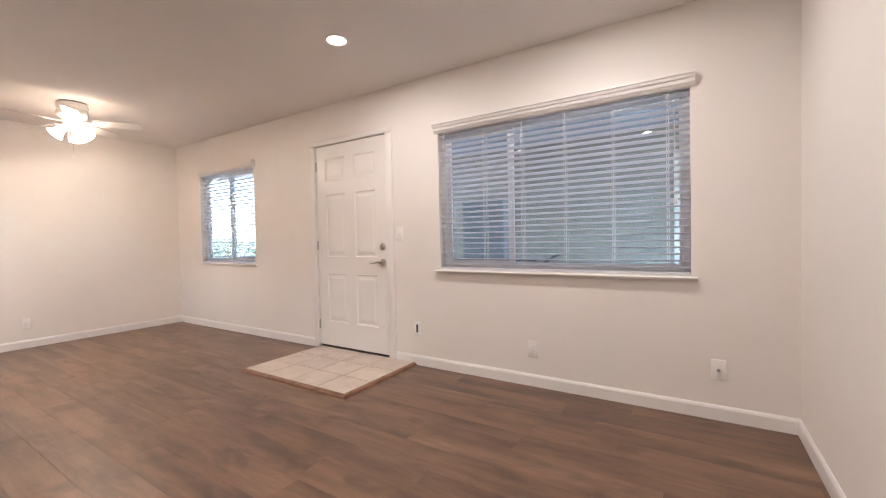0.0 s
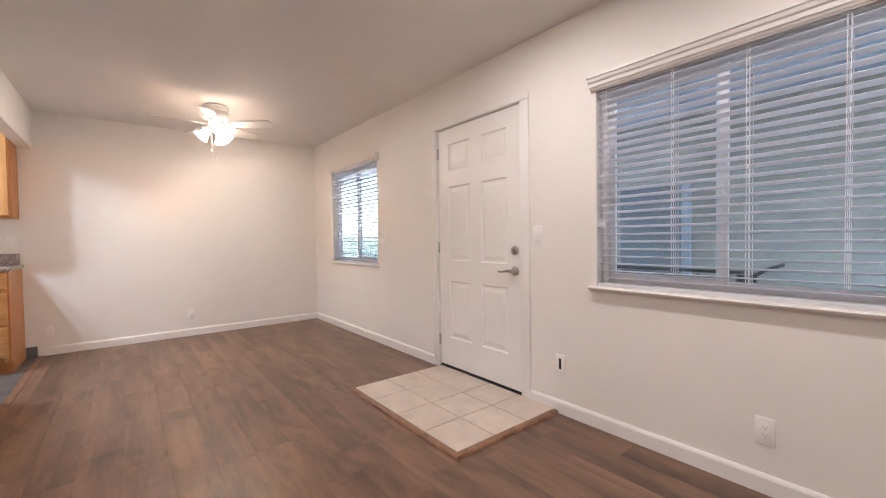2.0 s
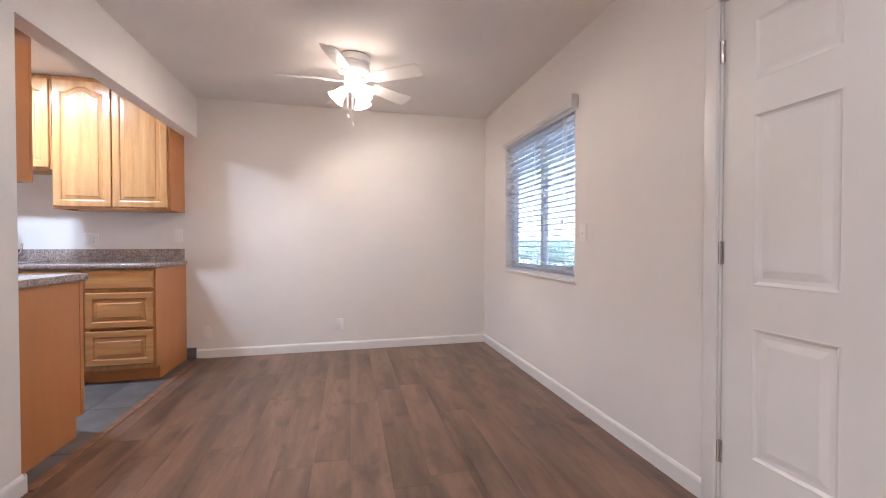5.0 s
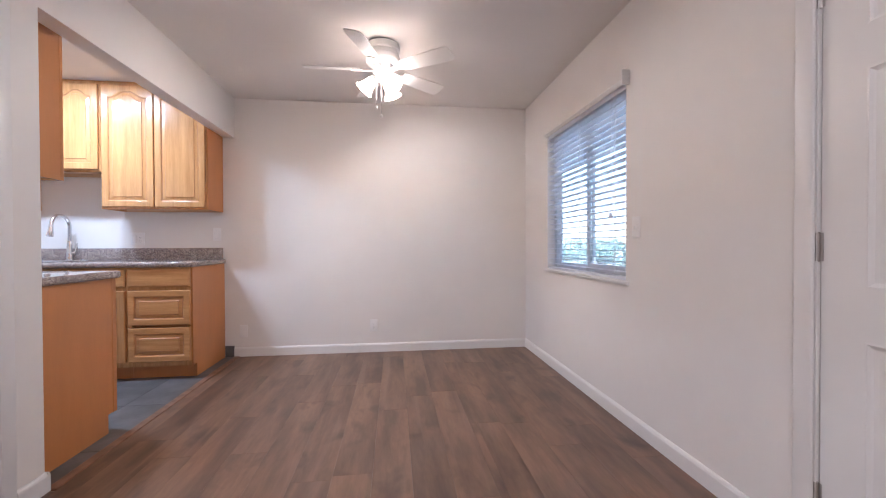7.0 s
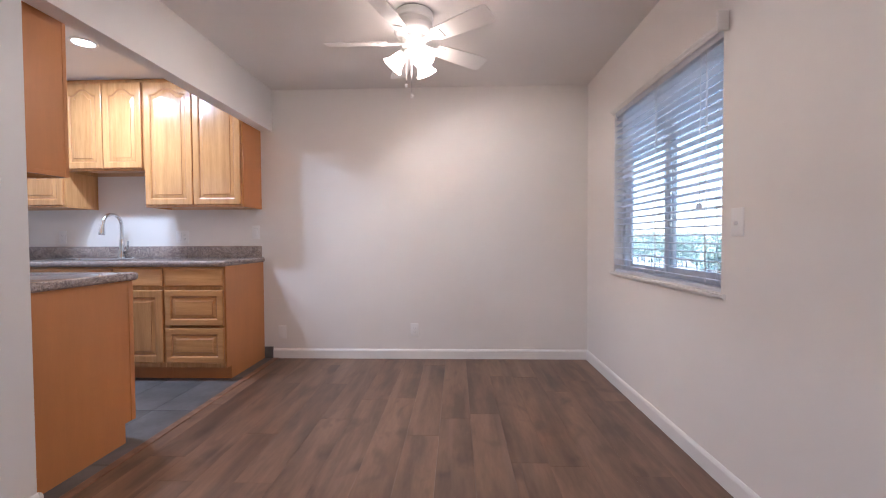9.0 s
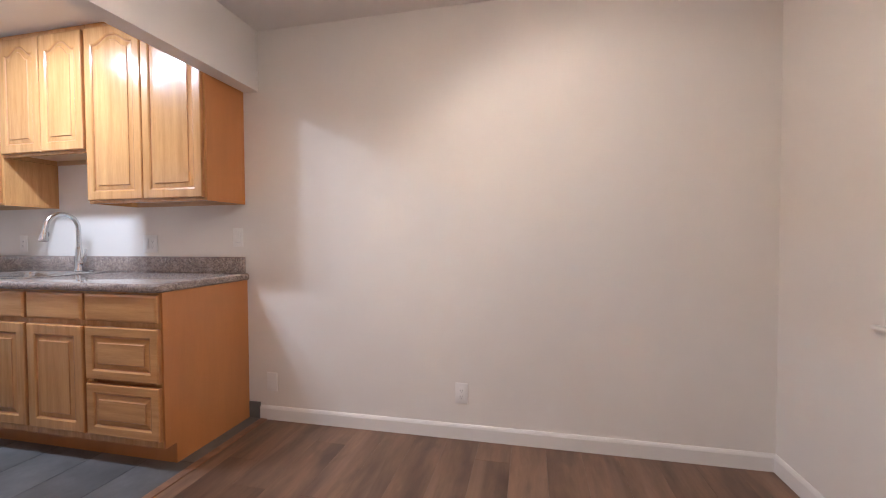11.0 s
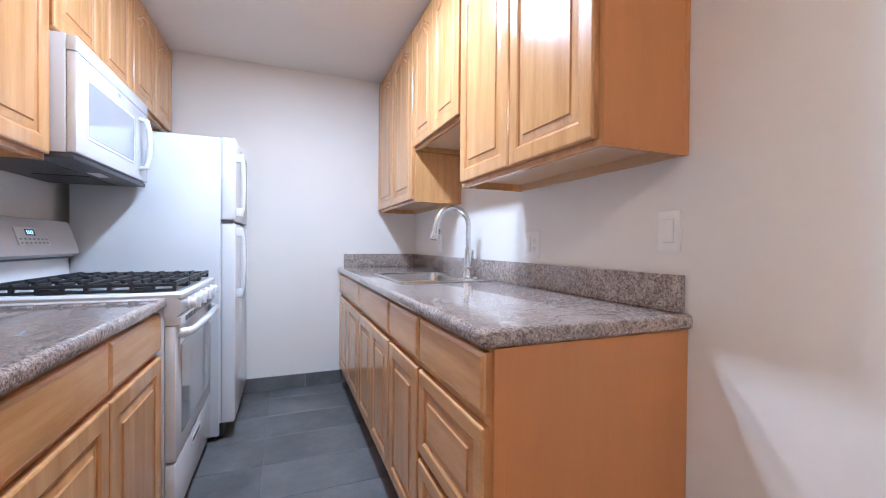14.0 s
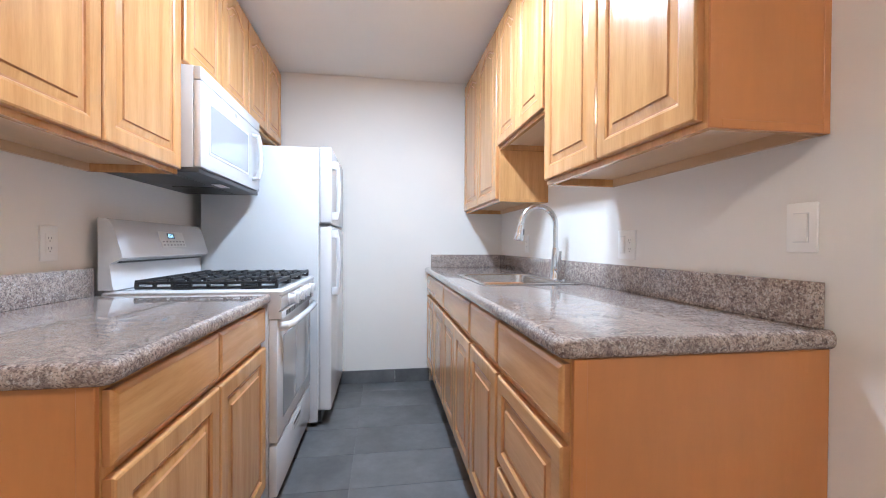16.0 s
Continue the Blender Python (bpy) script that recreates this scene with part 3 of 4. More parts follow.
valance(BIG, 1.0, "white crown-moulded valance above the living room blind")
sv = valance(SMALL, 0.36, "slim white moulding above the dining blind")
part("end_clip", box(SMALL[1] + 0.0225, SMALL[1] + 0.036, NY - 0.05, NY - 0.0005, SMALL[3] - 0.035, SMALL[3] + 0.05, 0.004), TRIM, sv, "white end clip")
blind(BIG, (0.03, 0.23, 0.405, 0.582, 0.758, 0.935), ((0.022, 1.19), (0.955, 1.29)), "white wide-slat blind lowered over the living room window, slats open")
blind(SMALL, (0.10, 0.5, 0.9), ((0.87, 1.24), ), "white wide-slat blind lowered over the dining window, slats open", -6)


# ---- wall plates ----
def plate(kind, origin, u, n, label, w=0.072, h=0.118):
    ob = thing(kind, (0, 0, 0), label, "light switch" if "switch" in kind else "outlet")
    z = (0, 0, 1)

    def add(name, u0, u1, v0, v1, d0, d1, mat, parent=ob, bev=0.0015, lab=""):
        return part(name, place_uv(box(u0, u1, v0, v1, d0, d1, bev, 2), origin, u, z, n), mat, parent, lab)

    add("plate", -w / 2, w / 2, -h / 2, h / 2, -0.001, 0.006, PLATE, bev=0.003)
    return ob, add


def outlet(origin, u, n, label, double=False):
    ob, add = plate("power_outlet", origin, u, n, label, 0.118 if double else 0.072)
    centre = 0.024 if double else 0
    if double:
        # Grey rim gives the gap round the rocker its shade by colour.
        add("rocker_surround", -0.042, -0.006, -0.035, 0.035, 0.005, 0.0064, PANELGREY, bev=0)
        add("rocker", -0.04, -0.008, -0.033, 0.033, 0.006, 0.0095, PLATE)
    body = add("socket_face", centre - 0.0165, centre + 0.0165, -0.034, 0.034, 0.005, 0.0075, PLATE)
    for dv in (-0.017, 0.017):
        for du in (-0.006, 0.006):
            add("slot", centre + du - 0.001, centre + du + 0.001, dv - 0.003, dv + 0.005, 0.0065, 0.0078, PRINT, body, 0)
        add("ground_slot", centre - 0.002, centre + 0.002, dv - 0.011, dv - 0.007, 0.0065, 0.0078, PRINT, body, 0)
    return ob


def switch(origin, u, n, label, toggle=True):
    ob, add = plate("light_switch", origin, u, n, label)
    if toggle:
        add("toggle", -0.005, 0.005, -0.012, 0.004, 0.005, 0.02, PLATE)
    else:
        # Shade of the rocker's gap, put in as a slightly larger grey piece.
        add("rocker_surround", -0.0185, 0.0185, -0.035, 0.035, 0.005, 0.0064, PANELGREY, bev=0)
        add("rocker", -0.0165, 0.0165, -0.033, 0.033, 0.006, 0.0105, PLATE)
    return ob


N_U, N_N = (1, 0, 0), (0, -1, 0)
W_U, W_N = (0, 1, 0), (1, 0, 0)
E_U, E_N = (0, -1, 0), (-1, 0, 0)
outlet((WX, 1.345, 0.262), W_U, W_N, "white power outlet low on the dining end wall")
ob, add = plate("blank_plate", (WX, 0.128, 0.24), W_U, W_N, "white blank wall plate painted like the wall")
add("screw", -0.003, 0.003, 0.042, 0.048, 0.005, 0.0065, PLATE, bev=0)
outlet((-0.85, NY, 0.272), N_U, N_N, "white power outlet below the living room window")
ob, add = plate("cable_outlet", (0.263, NY, 0.294), N_U, N_N, "white cable jack plate with a metal plug")
part("jack", lathe([(0.009, 0), (0.009, 0.012), (0.005, 0.013), (0.005, 0.022), (0, 0.022)], 12, Matrix.Translation((0.263, NY - 0.006, 0.294)) @ Matrix.Rotation(radians(90), 4, "X")), NICKEL, ob, "metal cable plug")
ob, add = plate("phone_outlet", (-1.885, NY, 0.318), N_U, N_N, "white wall plate with a black socket")
add("socket_face", -0.009, 0.009, -0.034, 0.034, 0.005, 0.0075, BLACK, lab="black socket insert")
switch((-2.055, NY, 1.14), N_U, N_N, "white toggle light switch beside the front door")
switch((-4.09, NY, 1.15), N_U, N_N, "white toggle light switch beside the dining window")
switch((WX, -0.102, 1.157), W_U, W_N, "white rocker light switch beside the kitchen counter", False)
outlet((WX, -0.79, 1.116), W_U, W_N, "white switch and outlet plate above the counter", True)
outlet((WX, -1.93, 1.12), W_U, W_N, "white power outlet above the kitchen counter")
outlet((KE, -0.80, 1.11), E_U, E_N, "white power outlet above the stove-side counter")


# ---- ceiling lights ----
def downlight(x, y, lens, label):
    ob = thing("recessed_downlight", (x, y, CEIL), label, "ceiling light", "recessed downlights")
    part("trim_ring", lathe([(0.060, -0.001), (0.064, -0.007), (0.078, -0.006), (0.082, -0.001), (0.082, 0.0)], 36, None, None, False, False), PLATE, ob, "white trim ring")
    part("lens", lathe([(0.0, -0.003), (0.061, -0.003), (0.061, -0.001), (0, -0.001)], 36), lens, ob, "glowing round lens")


# Includes the added fill can at the northeast.
for cx, cy in LIVING_AND_FILL_CANS:
    downlight(cx, cy, LENSWARM, "white recessed ceiling downlight, lit warm; northeast one added as fill")
for cx, cy in KITCHEN_CANS:
    downlight(cx, cy, LENSCOOL, "white recessed kitchen downlight, lit cool white")


# ---- ceiling fan ----
fan = thing("ceiling_fan", (*FAN, CEIL), "white five-blade ceiling fan with three lit glass shades", "ceiling fan")
part("motor_housing", lathe([(0.10, -0.005), (0.113, -0.007), (0.115, -0.012), (0.112, -0.03), (0.118, -0.034), (0.118, -0.05), (0.108, -0.058), (0.112, -0.085), (0.118, -0.09), (0.118, -0.118), (0.105, -0.135), (0.085, -0.142), (0.0, -0.142)], 40), PLATE, fan, "ribbed white motor housing")
# Black ring laid in as the shadow of the gap above the housing.
part("ceiling_gasket", lathe([(0.106, 0.0), (0.106, -0.0055)], 40, None, None, False, False), BLACK, fan, "black ring standing in for the shadow line at the ceiling")
part("switch_housing", lathe([(0.07, -0.14), (0.07, -0.20), (0.058, -0.215), (0.058, -0.235), (0.03, -0.25), (0.0, -0.25)], 32), PLATE, fan)
for k in range(5):
    a = radians(-17.5 + 72 * k)
    rot = Matrix.Rotation(a, 4, "Z") @ Matrix.Translation((0, 0, -0.175)) @ Matrix.Rotation(radians(-16), 4, "X")
    outline = [(0.16, -0.046), (0.30, -0.056), (0.44, -0.062), (0.51, -0.062), (0.527, -0.055), (0.535, -0.04), (0.535, 0.04), (0.527, 0.055), (0.51, 0.062), (0.44, 0.062), (0.30, 0.056), (0.16, 0.046)]
    b = part("blade", loft([[rot @ Vector((u, v, d)) for u, v in outline] for d in (-0.003, 0.003)]), DOORPAINT, fan, smooth=False)
    bm = loft([[rot @ Vector((u, v, d)) for u, v in ((0.07, -0.018), (0.14, -0.014), (0.18, -0.034), (0.215, -0.03), (0.215, 0.03), (0.18, 0.034), (0.14, 0.014), (0.07, 0.018))] for d in (-0.009, -0.0035)])
    part("bracket", bm, PLATE, b, "white metal blade bracket", smooth=False)
for a, tip in SHADES:
    tilt = Matrix.Rotation(a, 4, "Z") @ Matrix.Translation((0.055, 0, -0.225)) @ Matrix.Rotation(tip, 4, "Y")
    sh = part("shade", lathe([(0.022, 0.02), (0.03, 0.026), (0.036, 0.05), (0.042, 0.075), (0.052, 0.10), (0.066, 0.118), (0.063, 0.118), (0.05, 0.102), (0.038, 0.075), (0.03, 0.05), (0.018, 0.026)], 24, tilt, None, False, False), LAMPWARM, fan, "lit frosted bell-shaped glass shade")
    part("shade_holder", lathe([(0.014, -0.01), (0.016, 0.0), (0.026, 0.008), (0.026, 0.024), (0.0, 0.024)], 16, tilt), PLATE, sh)
for dx, dy, drop in ((0.03, -0.045, 0.44), (0.035, -0.012, 0.50)):
    c = part("pull_chain", tube([(dx, dy, -0.22), (dx, dy, -drop)], 0.0013, 6), CHROME, fan, "thin beaded pull chain")
    part("pull_knob", lathe([(0.003, 0.012), (0.009, 0.004), (0.009, -0.006), (0.004, -0.012), (0, -0.012)], 12, pose(dx, dy, -drop)), PLATE, c)


# ---- kitchen cabinets ----
def front(parent, name, side, x, y0, y1, z0, z1, mat, rail=0.058, arch=0.0, flat=False, thick=0.02):
    """A door or drawer front on a cabinet; side +1 faces east, -1 faces west; x is the frame's face."""
    w, h = abs(y1 - y0), z1 - z0
    u = (0, 1, 0) if side > 0 else (0, -1, 0)
    origin = (x + side * 0.001, min(y0, y1) if side > 0 else max(y0, y1), z0)
    if flat:
        bm = loft([[(e, e, d), (w - e, e, d), (w - e, h - e, d), (e, h - e, d)] for e, d in ((0, 0), (0, thick - 0.008), (0.003, thick - 0.004), (0.012, thick), (0.02, thick))])
        sides, darkened = 4, (0, )
    else:
        bm = raised_panel_bm(w, h, thick, rail, arch)
        sides, darkened = 17, (0, 5, 6, 8)
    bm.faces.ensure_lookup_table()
    # Edge and groove bands take the darker tone: stain plus painted gap shade.
    for band in darkened:
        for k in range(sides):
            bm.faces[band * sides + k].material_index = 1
    leaf = part(name, place_uv(bm, origin, u, (0, 0, 1), (side, 0, 0)), mat, parent, smooth=False)
    leaf.data.materials.append(GLAZESHADE)
    return leaf


def base_cabinet(side, wall, face, y0, y1, layout, label, top, end=False, body_top=None):
    """Lower unit between y0 (north) and y1 (south) with a toe kick."""
    ob = thing("base_cabinet", (0, 0, 0), label, "cabinet", "lower kitchen cabinets")
    a, b = sorted((wall + side * 0.002, face))
    inner = face - side * 0.02
    part("body", box(min(wall + side * 0.002, inner), max(wall + side * 0.002, inner), y1 + 0.001, y0 - 0.001, 0.105, body_top or top), WOODEND, ob, smooth=False)
    # face frame
    lo, hi = sorted((inner, face))
    for s0, s1, t0, t1 in ((y1 + 0.001, y1 + 0.035, 0.105, top), (y0 - 0.035, y0 - 0.001, 0.105, top), (y1 + 0.035, y0 - 0.035, 0.105, 0.14), (y1 + 0.035, y0 - 0.035, top - 0.032, top), (y1 + 0.035, y0 - 0.035, 0.70, 0.735)):
        part("face_frame", box(lo, hi, s0, s1, t0, t1, 0.001, 1), WOODV, ob, smooth=False)
    kick = face - side * 0.068
    part("toe_kick", box(min(kick, kick - side * 0.018), max(kick, kick - side * 0.018), y1 + 0.001, y0 - 0.001, 0.0, 0.105), WOODEND, ob, "wooden toe kick", smooth=False)
    if end:
        xs_ = sorted((wall + side * 0.002, kick - side * 0.0, face - side * 0.001))
        hollow = 1 if side > 0 else 0
        part("end_panel", cells(xs_, [y0 - 0.0005, y0 + 0.008], [0.0, 0.105, top], lambda i, j, k: not (i == hollow and k == 0)), WOODEND, ob, "smooth orange veneer end panel", smooth=False)
        part("edge_strip", box(*sorted((face - side * 0.03, face - side * 0.0005)), y0 + 0.0085, y0 + 0.0115, 0.105, top, 0.001, 1), WOODEND, ob, smooth=False)
    for kind, f0, f1, z0, z1 in layout:
        if kind == "slab":
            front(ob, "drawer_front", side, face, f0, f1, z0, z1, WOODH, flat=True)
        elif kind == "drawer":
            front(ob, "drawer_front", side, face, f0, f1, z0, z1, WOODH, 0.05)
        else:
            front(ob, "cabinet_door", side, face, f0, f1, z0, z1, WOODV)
    return ob


def wall_cabinet(side, wall, face, y0, y1, z0, z1, doors, label, arch=0.05, north_end=False, end_wood=None):
    ob = thing("wall_cabinet", (0, 0, 0), label, "cabinet", "upper kitchen cabinets")
    inner = face - side * 0.02
    lo, hi = sorted((wall + side * 0.002, inner))
    part("side_panel", box(lo, hi, y0 - 0.015, y0 - 0.001, z0, z1), WOODV, ob, smooth=False)
    part("side_panel", box(lo, hi, y1 + 0.001, y1 + 0.015, z0, z1), WOODV, ob, smooth=False)
    part("back_panel", box(*sorted((wall + side * 0.002, wall + side * 0.014)), y1 + 0.015, y0 - 0.015, z0 + 0.03, z1), WOODEND, ob, smooth=False)
    part("bottom_panel", box(*sorted((wall + side * 0.014, inner)), y1 + 0.015, y0 - 0.015, z0 + 0.03, z0 + 0.044), UNDERSIDE, ob, smooth=False)
    part("top_panel", box(*sorted((wall + side * 0.014, inner)), y1 + 0.015, y0 - 0.015, z1 - 0.014, z1), WOODEND, ob, smooth=False)
    part("back_rail", box(*sorted((wall + side * 0.002, wall + side * 0.016)), y1 + 0.015, y0 - 0.015, z0, z0 + 0.03), UNDERSIDE, ob, smooth=False)
    lo, hi = sorted((inner, face))
    for s0, s1, t0, t1 in ((y1 + 0.001, y1 + 0.035, z0, z1), (y0 - 0.035, y0 - 0.001, z0, z1), (y1 + 0.035, y0 - 0.035, z0, z0 + 0.035), (y1 + 0.035, y0 - 0.035, z1 - 0.04, z1)):
        part("face_frame", box(lo, hi, s0, s1, t0, t1, 0.001, 1), WOODV, ob, smooth=False)
    if north_end:
        x0, x1 = sorted((wall + side * 0.002, face))
        part("end_panel", box(x0 + 0.018, x1 - 0.03, y0 - 0.001, y0 + 0.003, z0 + 0.02, z1), end_wood or WOODEND, ob, "smooth veneer end panel", smooth=False)
        for a, b, t0, t1 in ((x0, x0 + 0.018, z0, z1), (x1 - 0.03, x1, z0, z1), (x0 + 0.018, x1 - 0.03, z0, z0 + 0.02)):
            part("edge_strip", box(a, b, y0 - 0.0008, y0 + 0.005, t0, t1, 0.001, 1), end_wood or WOODEND, ob, smooth=False)
    w = (y0 - y1) / doors
    for k in range(doors):
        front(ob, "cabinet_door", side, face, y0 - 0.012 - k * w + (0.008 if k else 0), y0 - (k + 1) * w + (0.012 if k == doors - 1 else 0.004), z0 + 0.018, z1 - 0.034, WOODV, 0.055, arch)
    return ob


WF, WU = -5.38, -5.685
UNDER, E_UNDER = 0.883, 0.868
TOPZ, E_TOPZ = (0.732, 0.872), (0.722, 0.856)
base_cabinet(1, WX, WF, -0.048, -0.513, [("slab", -0.05, -0.503, *TOPZ), ("drawer", -0.05, -0.503, 0.434, 0.704), ("drawer", -0.05, -0.503, 0.146, 0.412)], "honey maple base cabinet with three drawers, by the dining corner", UNDER, True)
base_cabinet(1, WX, WF, -0.513, -0.910, [("slab", -0.522, -0.900, *TOPZ), ("door", -0.522, -0.900, 0.146, 0.704)], "narrow honey maple base cabinet with drawer and door", UNDER)
base_cabinet(1, WX, WF, -0.910, -1.634, [("slab", -0.920, -1.624, *TOPZ), ("door", -0.920, -1.269, 0.146, 0.704), ("door", -1.275, -1.624, 0.146, 0.704)], "honey maple sink cabinet with two raised-panel doors", UNDER, False, 0.70)
base_cabinet(1, WX, WF, -1.634, KS + 0.002, [("slab", -1.644, -2.52, *TOPZ), ("door", -1.644, -2.079, 0.146, 0.704), ("door", -2.085, -2.52, 0.146, 0.704)], "honey maple corner base cabinet with two doors", UNDER)
wall_cabinet(1, WX, WU, -0.05, -0.888, 1.364, CEIL - 0.002, 2, "honey maple wall cabinet with two arched doors, end panel showing", 0.05, True)
wall_cabinet(1, WX, WU, -0.890, -1.583, 1.675, CEIL - 0.002, 2, "short honey maple wall cabinet above the sink")
wall_cabinet(1, WX, WU, -1.585, KS + 0.002, 1.37, CEIL - 0.002, 2, "honey maple wall cabinet in the kitchen corner", 0.05, True, WOODV)
EF, EU = -4.52, -4.212
base_cabinet(-1, KE, EF, -0.058, -0.984, [("slab", -0.062, -0.519, *E_TOPZ), ("slab", -0.524, -0.976, *E_TOPZ), ("door", -0.062, -0.519, 0.13, 0.700), ("door", -0.524, -0.976, 0.13, 0.700)], "honey maple base cabinet with two drawers beside the stove", E_UNDER, True)
wall_cabinet(-1, KE, EU, -0.085, -0.984, 1.38, CEIL - 0.002, 2, "honey maple wall cabinet beside the microwave", 0.05, True)
wall_cabinet(-1, KE, EU, -0.986, -1.752, 1.815, CEIL - 0.002, 2, "short honey maple wall cabinet above the microwave")
wall_cabinet(-1, KE, EU, -1.754, -2.51, 1.845, CEIL - 0.002, 2, "short honey maple wall cabinet above the refrigerator")


# ---- counters, sink, tap ----
def counter_top(name, xs_, ys_, hole, edges, under, label):
    ob = thing(name, (0, 0, 0), label, "countertop", "granite countertops")
    bm = cells(xs_, ys_, [under, under + 0.043], lambda i, j, k: (i, j) != hole)
    corner = [e for e in bm.edges if abs(e.verts[0].co.z - e.verts[1].co.z) > 0.01 and all(all(abs(v.co[ax] - val) < 1e-4 for ax, val in edges) for v in e.verts)]
    bmesh.ops.bevel(bm, geom=corner, offset=0.03, segments=6, affect="EDGES", profile=0.5)
    bmesh.ops.recalc_face_normals(bm, faces=bm.faces)
    lim = {ax: val for ax, val in edges}

    def outer(v):
        return any(abs(v.co[ax] - val) < 0.0305 for ax, val in edges)

    rim = []
    for e in bm.edges:
        if len(e.link_faces) == 2 and abs(e.verts[0].co.z - e.verts[1].co.z) < 1e-5 and all(outer(v) for v in e.verts):
            n0, n1 = (f.normal for f in e.link_faces)
            if abs(abs(n0.z) - abs(n1.z)) > 0.5:
                side = n0 if abs(n0.z) < 0.5 else n1
                mid_ = (e.verts[0].co + e.verts[1].co) / 2
                if any(abs(mid_[ax] - val) < 0.03 for ax, val in edges) and side.dot(Vector([(1 if val > sum(xs_ if ax == 0 else ys_) / len(xs_ if ax == 0 else ys_) else -1) if any(a == ax and abs(mid_[a] - b_) < 0.03 for a, b_ in edges) else 0 for ax, val in ((0, lim.get(0, 0)), (1, lim.get(1, 0)))] + [0])) > 0.3:
                    rim.append(e)
    bmesh.ops.bevel(bm, geom=rim, offset=0.017, segments=5, affect="EDGES", profile=0.5)
    part("slab", bm, GRANITE, ob)
    return ob


WTOP, ETOP = UNDER + 0.044, E_UNDER + 0.044
wc = counter_top("countertop", [WX + 0.002, -5.925, -5.475, -5.345], [KS + 0.002, -1.675, -1.085, -0.026], (1, 1), ((0, -5.345), (1, -0.026)), UNDER + 0.001, "speckled grey-brown granite worktop with a bullnose edge and sink")
part("backsplash", box(WX + 0.002, WX + 0.022, KS + 0.022, -0.05, WTOP + 0.0005, 1.032, 0.002), GRANITE, wc, "low granite backsplash")
part("backsplash", box(WX + 0.002, -5.392, KS + 0.002, KS + 0.0215, WTOP + 0.0005, 1.032, 0.002), GRANITE, wc, "low granite backsplash")
ec = counter_top("countertop", [-4.555, KE - 0.002], [-0.984, -0.026], None, ((0, -4.555), (1, -0.026)), E_UNDER + 0.001, "speckled grey-brown granite worktop beside the stove")
part("backsplash", box(KE - 0.022, KE - 0.002, -0.984, -0.05, ETOP + 0.0005, 1.017, 0.002), GRANITE, ec, "low granite backsplash")


def round_rect(x0, x1, y0, y1, r, z, n=5):
    pts = []
    for cx, cy, a0 in ((x1 - r, y1 - r, 0), (x0 + r, y1 - r, 90), (x0 + r, y0 + r, 180), (x1 - r, y0 + r, 270)):
        for i in range(n + 1):
            a = radians(a0 + 90 * i / n)
            pts.append((cx + r * math.cos(a), cy + r * math.sin(a), z))
    return pts


sink = thing("kitchen_sink", (0, 0, 0), "stainless steel drop-in sink with a wide rim", "sink")
S = (-5.955, -5.455, -1.70, -1.06)
rings = [round_rect(*S, 0.03, WTOP + 0.0010), round_rect(*S, 0.03, WTOP + 0.0035), round_rect(S[0] + 0.006, S[1] - 0.006, S[2] + 0.006, S[3] - 0.006, 0.028, WTOP + 0.0060)]
B = (-5.87, -5.48, -1.67, -1.09)
for e, z, r in ((0.0, WTOP + 0.0055, 0.05), (0.004, WTOP + 0.002, 0.05), (0.008, 0.90, 0.05), (0.016, 0.78, 0.05), (0.03, 0.755, 0.045), (0.06, 0.748, 0.03)):
    rings.append(round_rect(B[0] + e, B[1] - e, B[2] + e, B[3] - e, r, z))
part("basin", loft(rings, False, True), STEEL, sink)
part("drain", lathe([(0.045, 0.749), (0.043, 0.752), (0.03, 0.750), (0.0, 0.7495)], 24, pose(-5.68, -1.38, 0)), CHROME, sink, "round steel drain")
tap = thing("kitchen_faucet", (-5.91, -1.30, WTOP + 0.0055), "tall chrome gooseneck faucet with pull-down spray", "faucet")
part("base", lathe([(0.031, 0), (0.031, 0.008), (0.026, 0.015), (0.0245, 0.07), (0.021, 0.115), (0.0175, 0.16), (0.015, 0.166), (0, 0.167)], 20), CHROME, tap)
pts = [(0, 0, 0.10), (0, 0, 0.2), (0, 0, 0.29)]
for i in range(1, 13):
    a = radians(180 - 15 * i * 0.98)
    pts.append((0.095 + 0.095 * math.cos(a), 0.0, 0.29 + 0.095 * math.sin(a)))
pts.append((0.1925, 0, 0.27))
part("spout", tube(pts, 0.014, 14), CHROME, tap)
part("spray_head", tube([(0.1925, 0, 0.285), (0.196, 0, 0.255), (0.204, 0, 0.215), (0.206, 0, 0.205)], [0.0155, 0.018, 0.025, 0.023], 16), CHROME, tap, "conical spray head")
part("spray_button", box(0.174, 0.181, -0.006, 0.006, 0.235, 0.265, 0.002), BLACK, tap, "black spray button")
h = part("handle_hub", tube([(0, 0.015, 0.055), (0, 0.05, 0.06)], 0.016, 14), CHROME, tap)
part("handle", tube([(0, 0.042, 0.06), (0.0, 0.05, 0.085), (-0.002, 0.055, 0.125), (-0.003, 0.057, 0.15)], [0.011, 0.009, 0.007, 0.006], 10), CHROME, h)
hole_cap = thing("sink_hole_cap", (-5.91, -1.20, WTOP + 0.0055), "small round steel cap beside the faucet", "sink cap")
part("cap", lathe([(0.018, 0), (0.018, 0.004), (0.012, 0.008), (0, 0.009)], 18), CHROME, hole_cap)


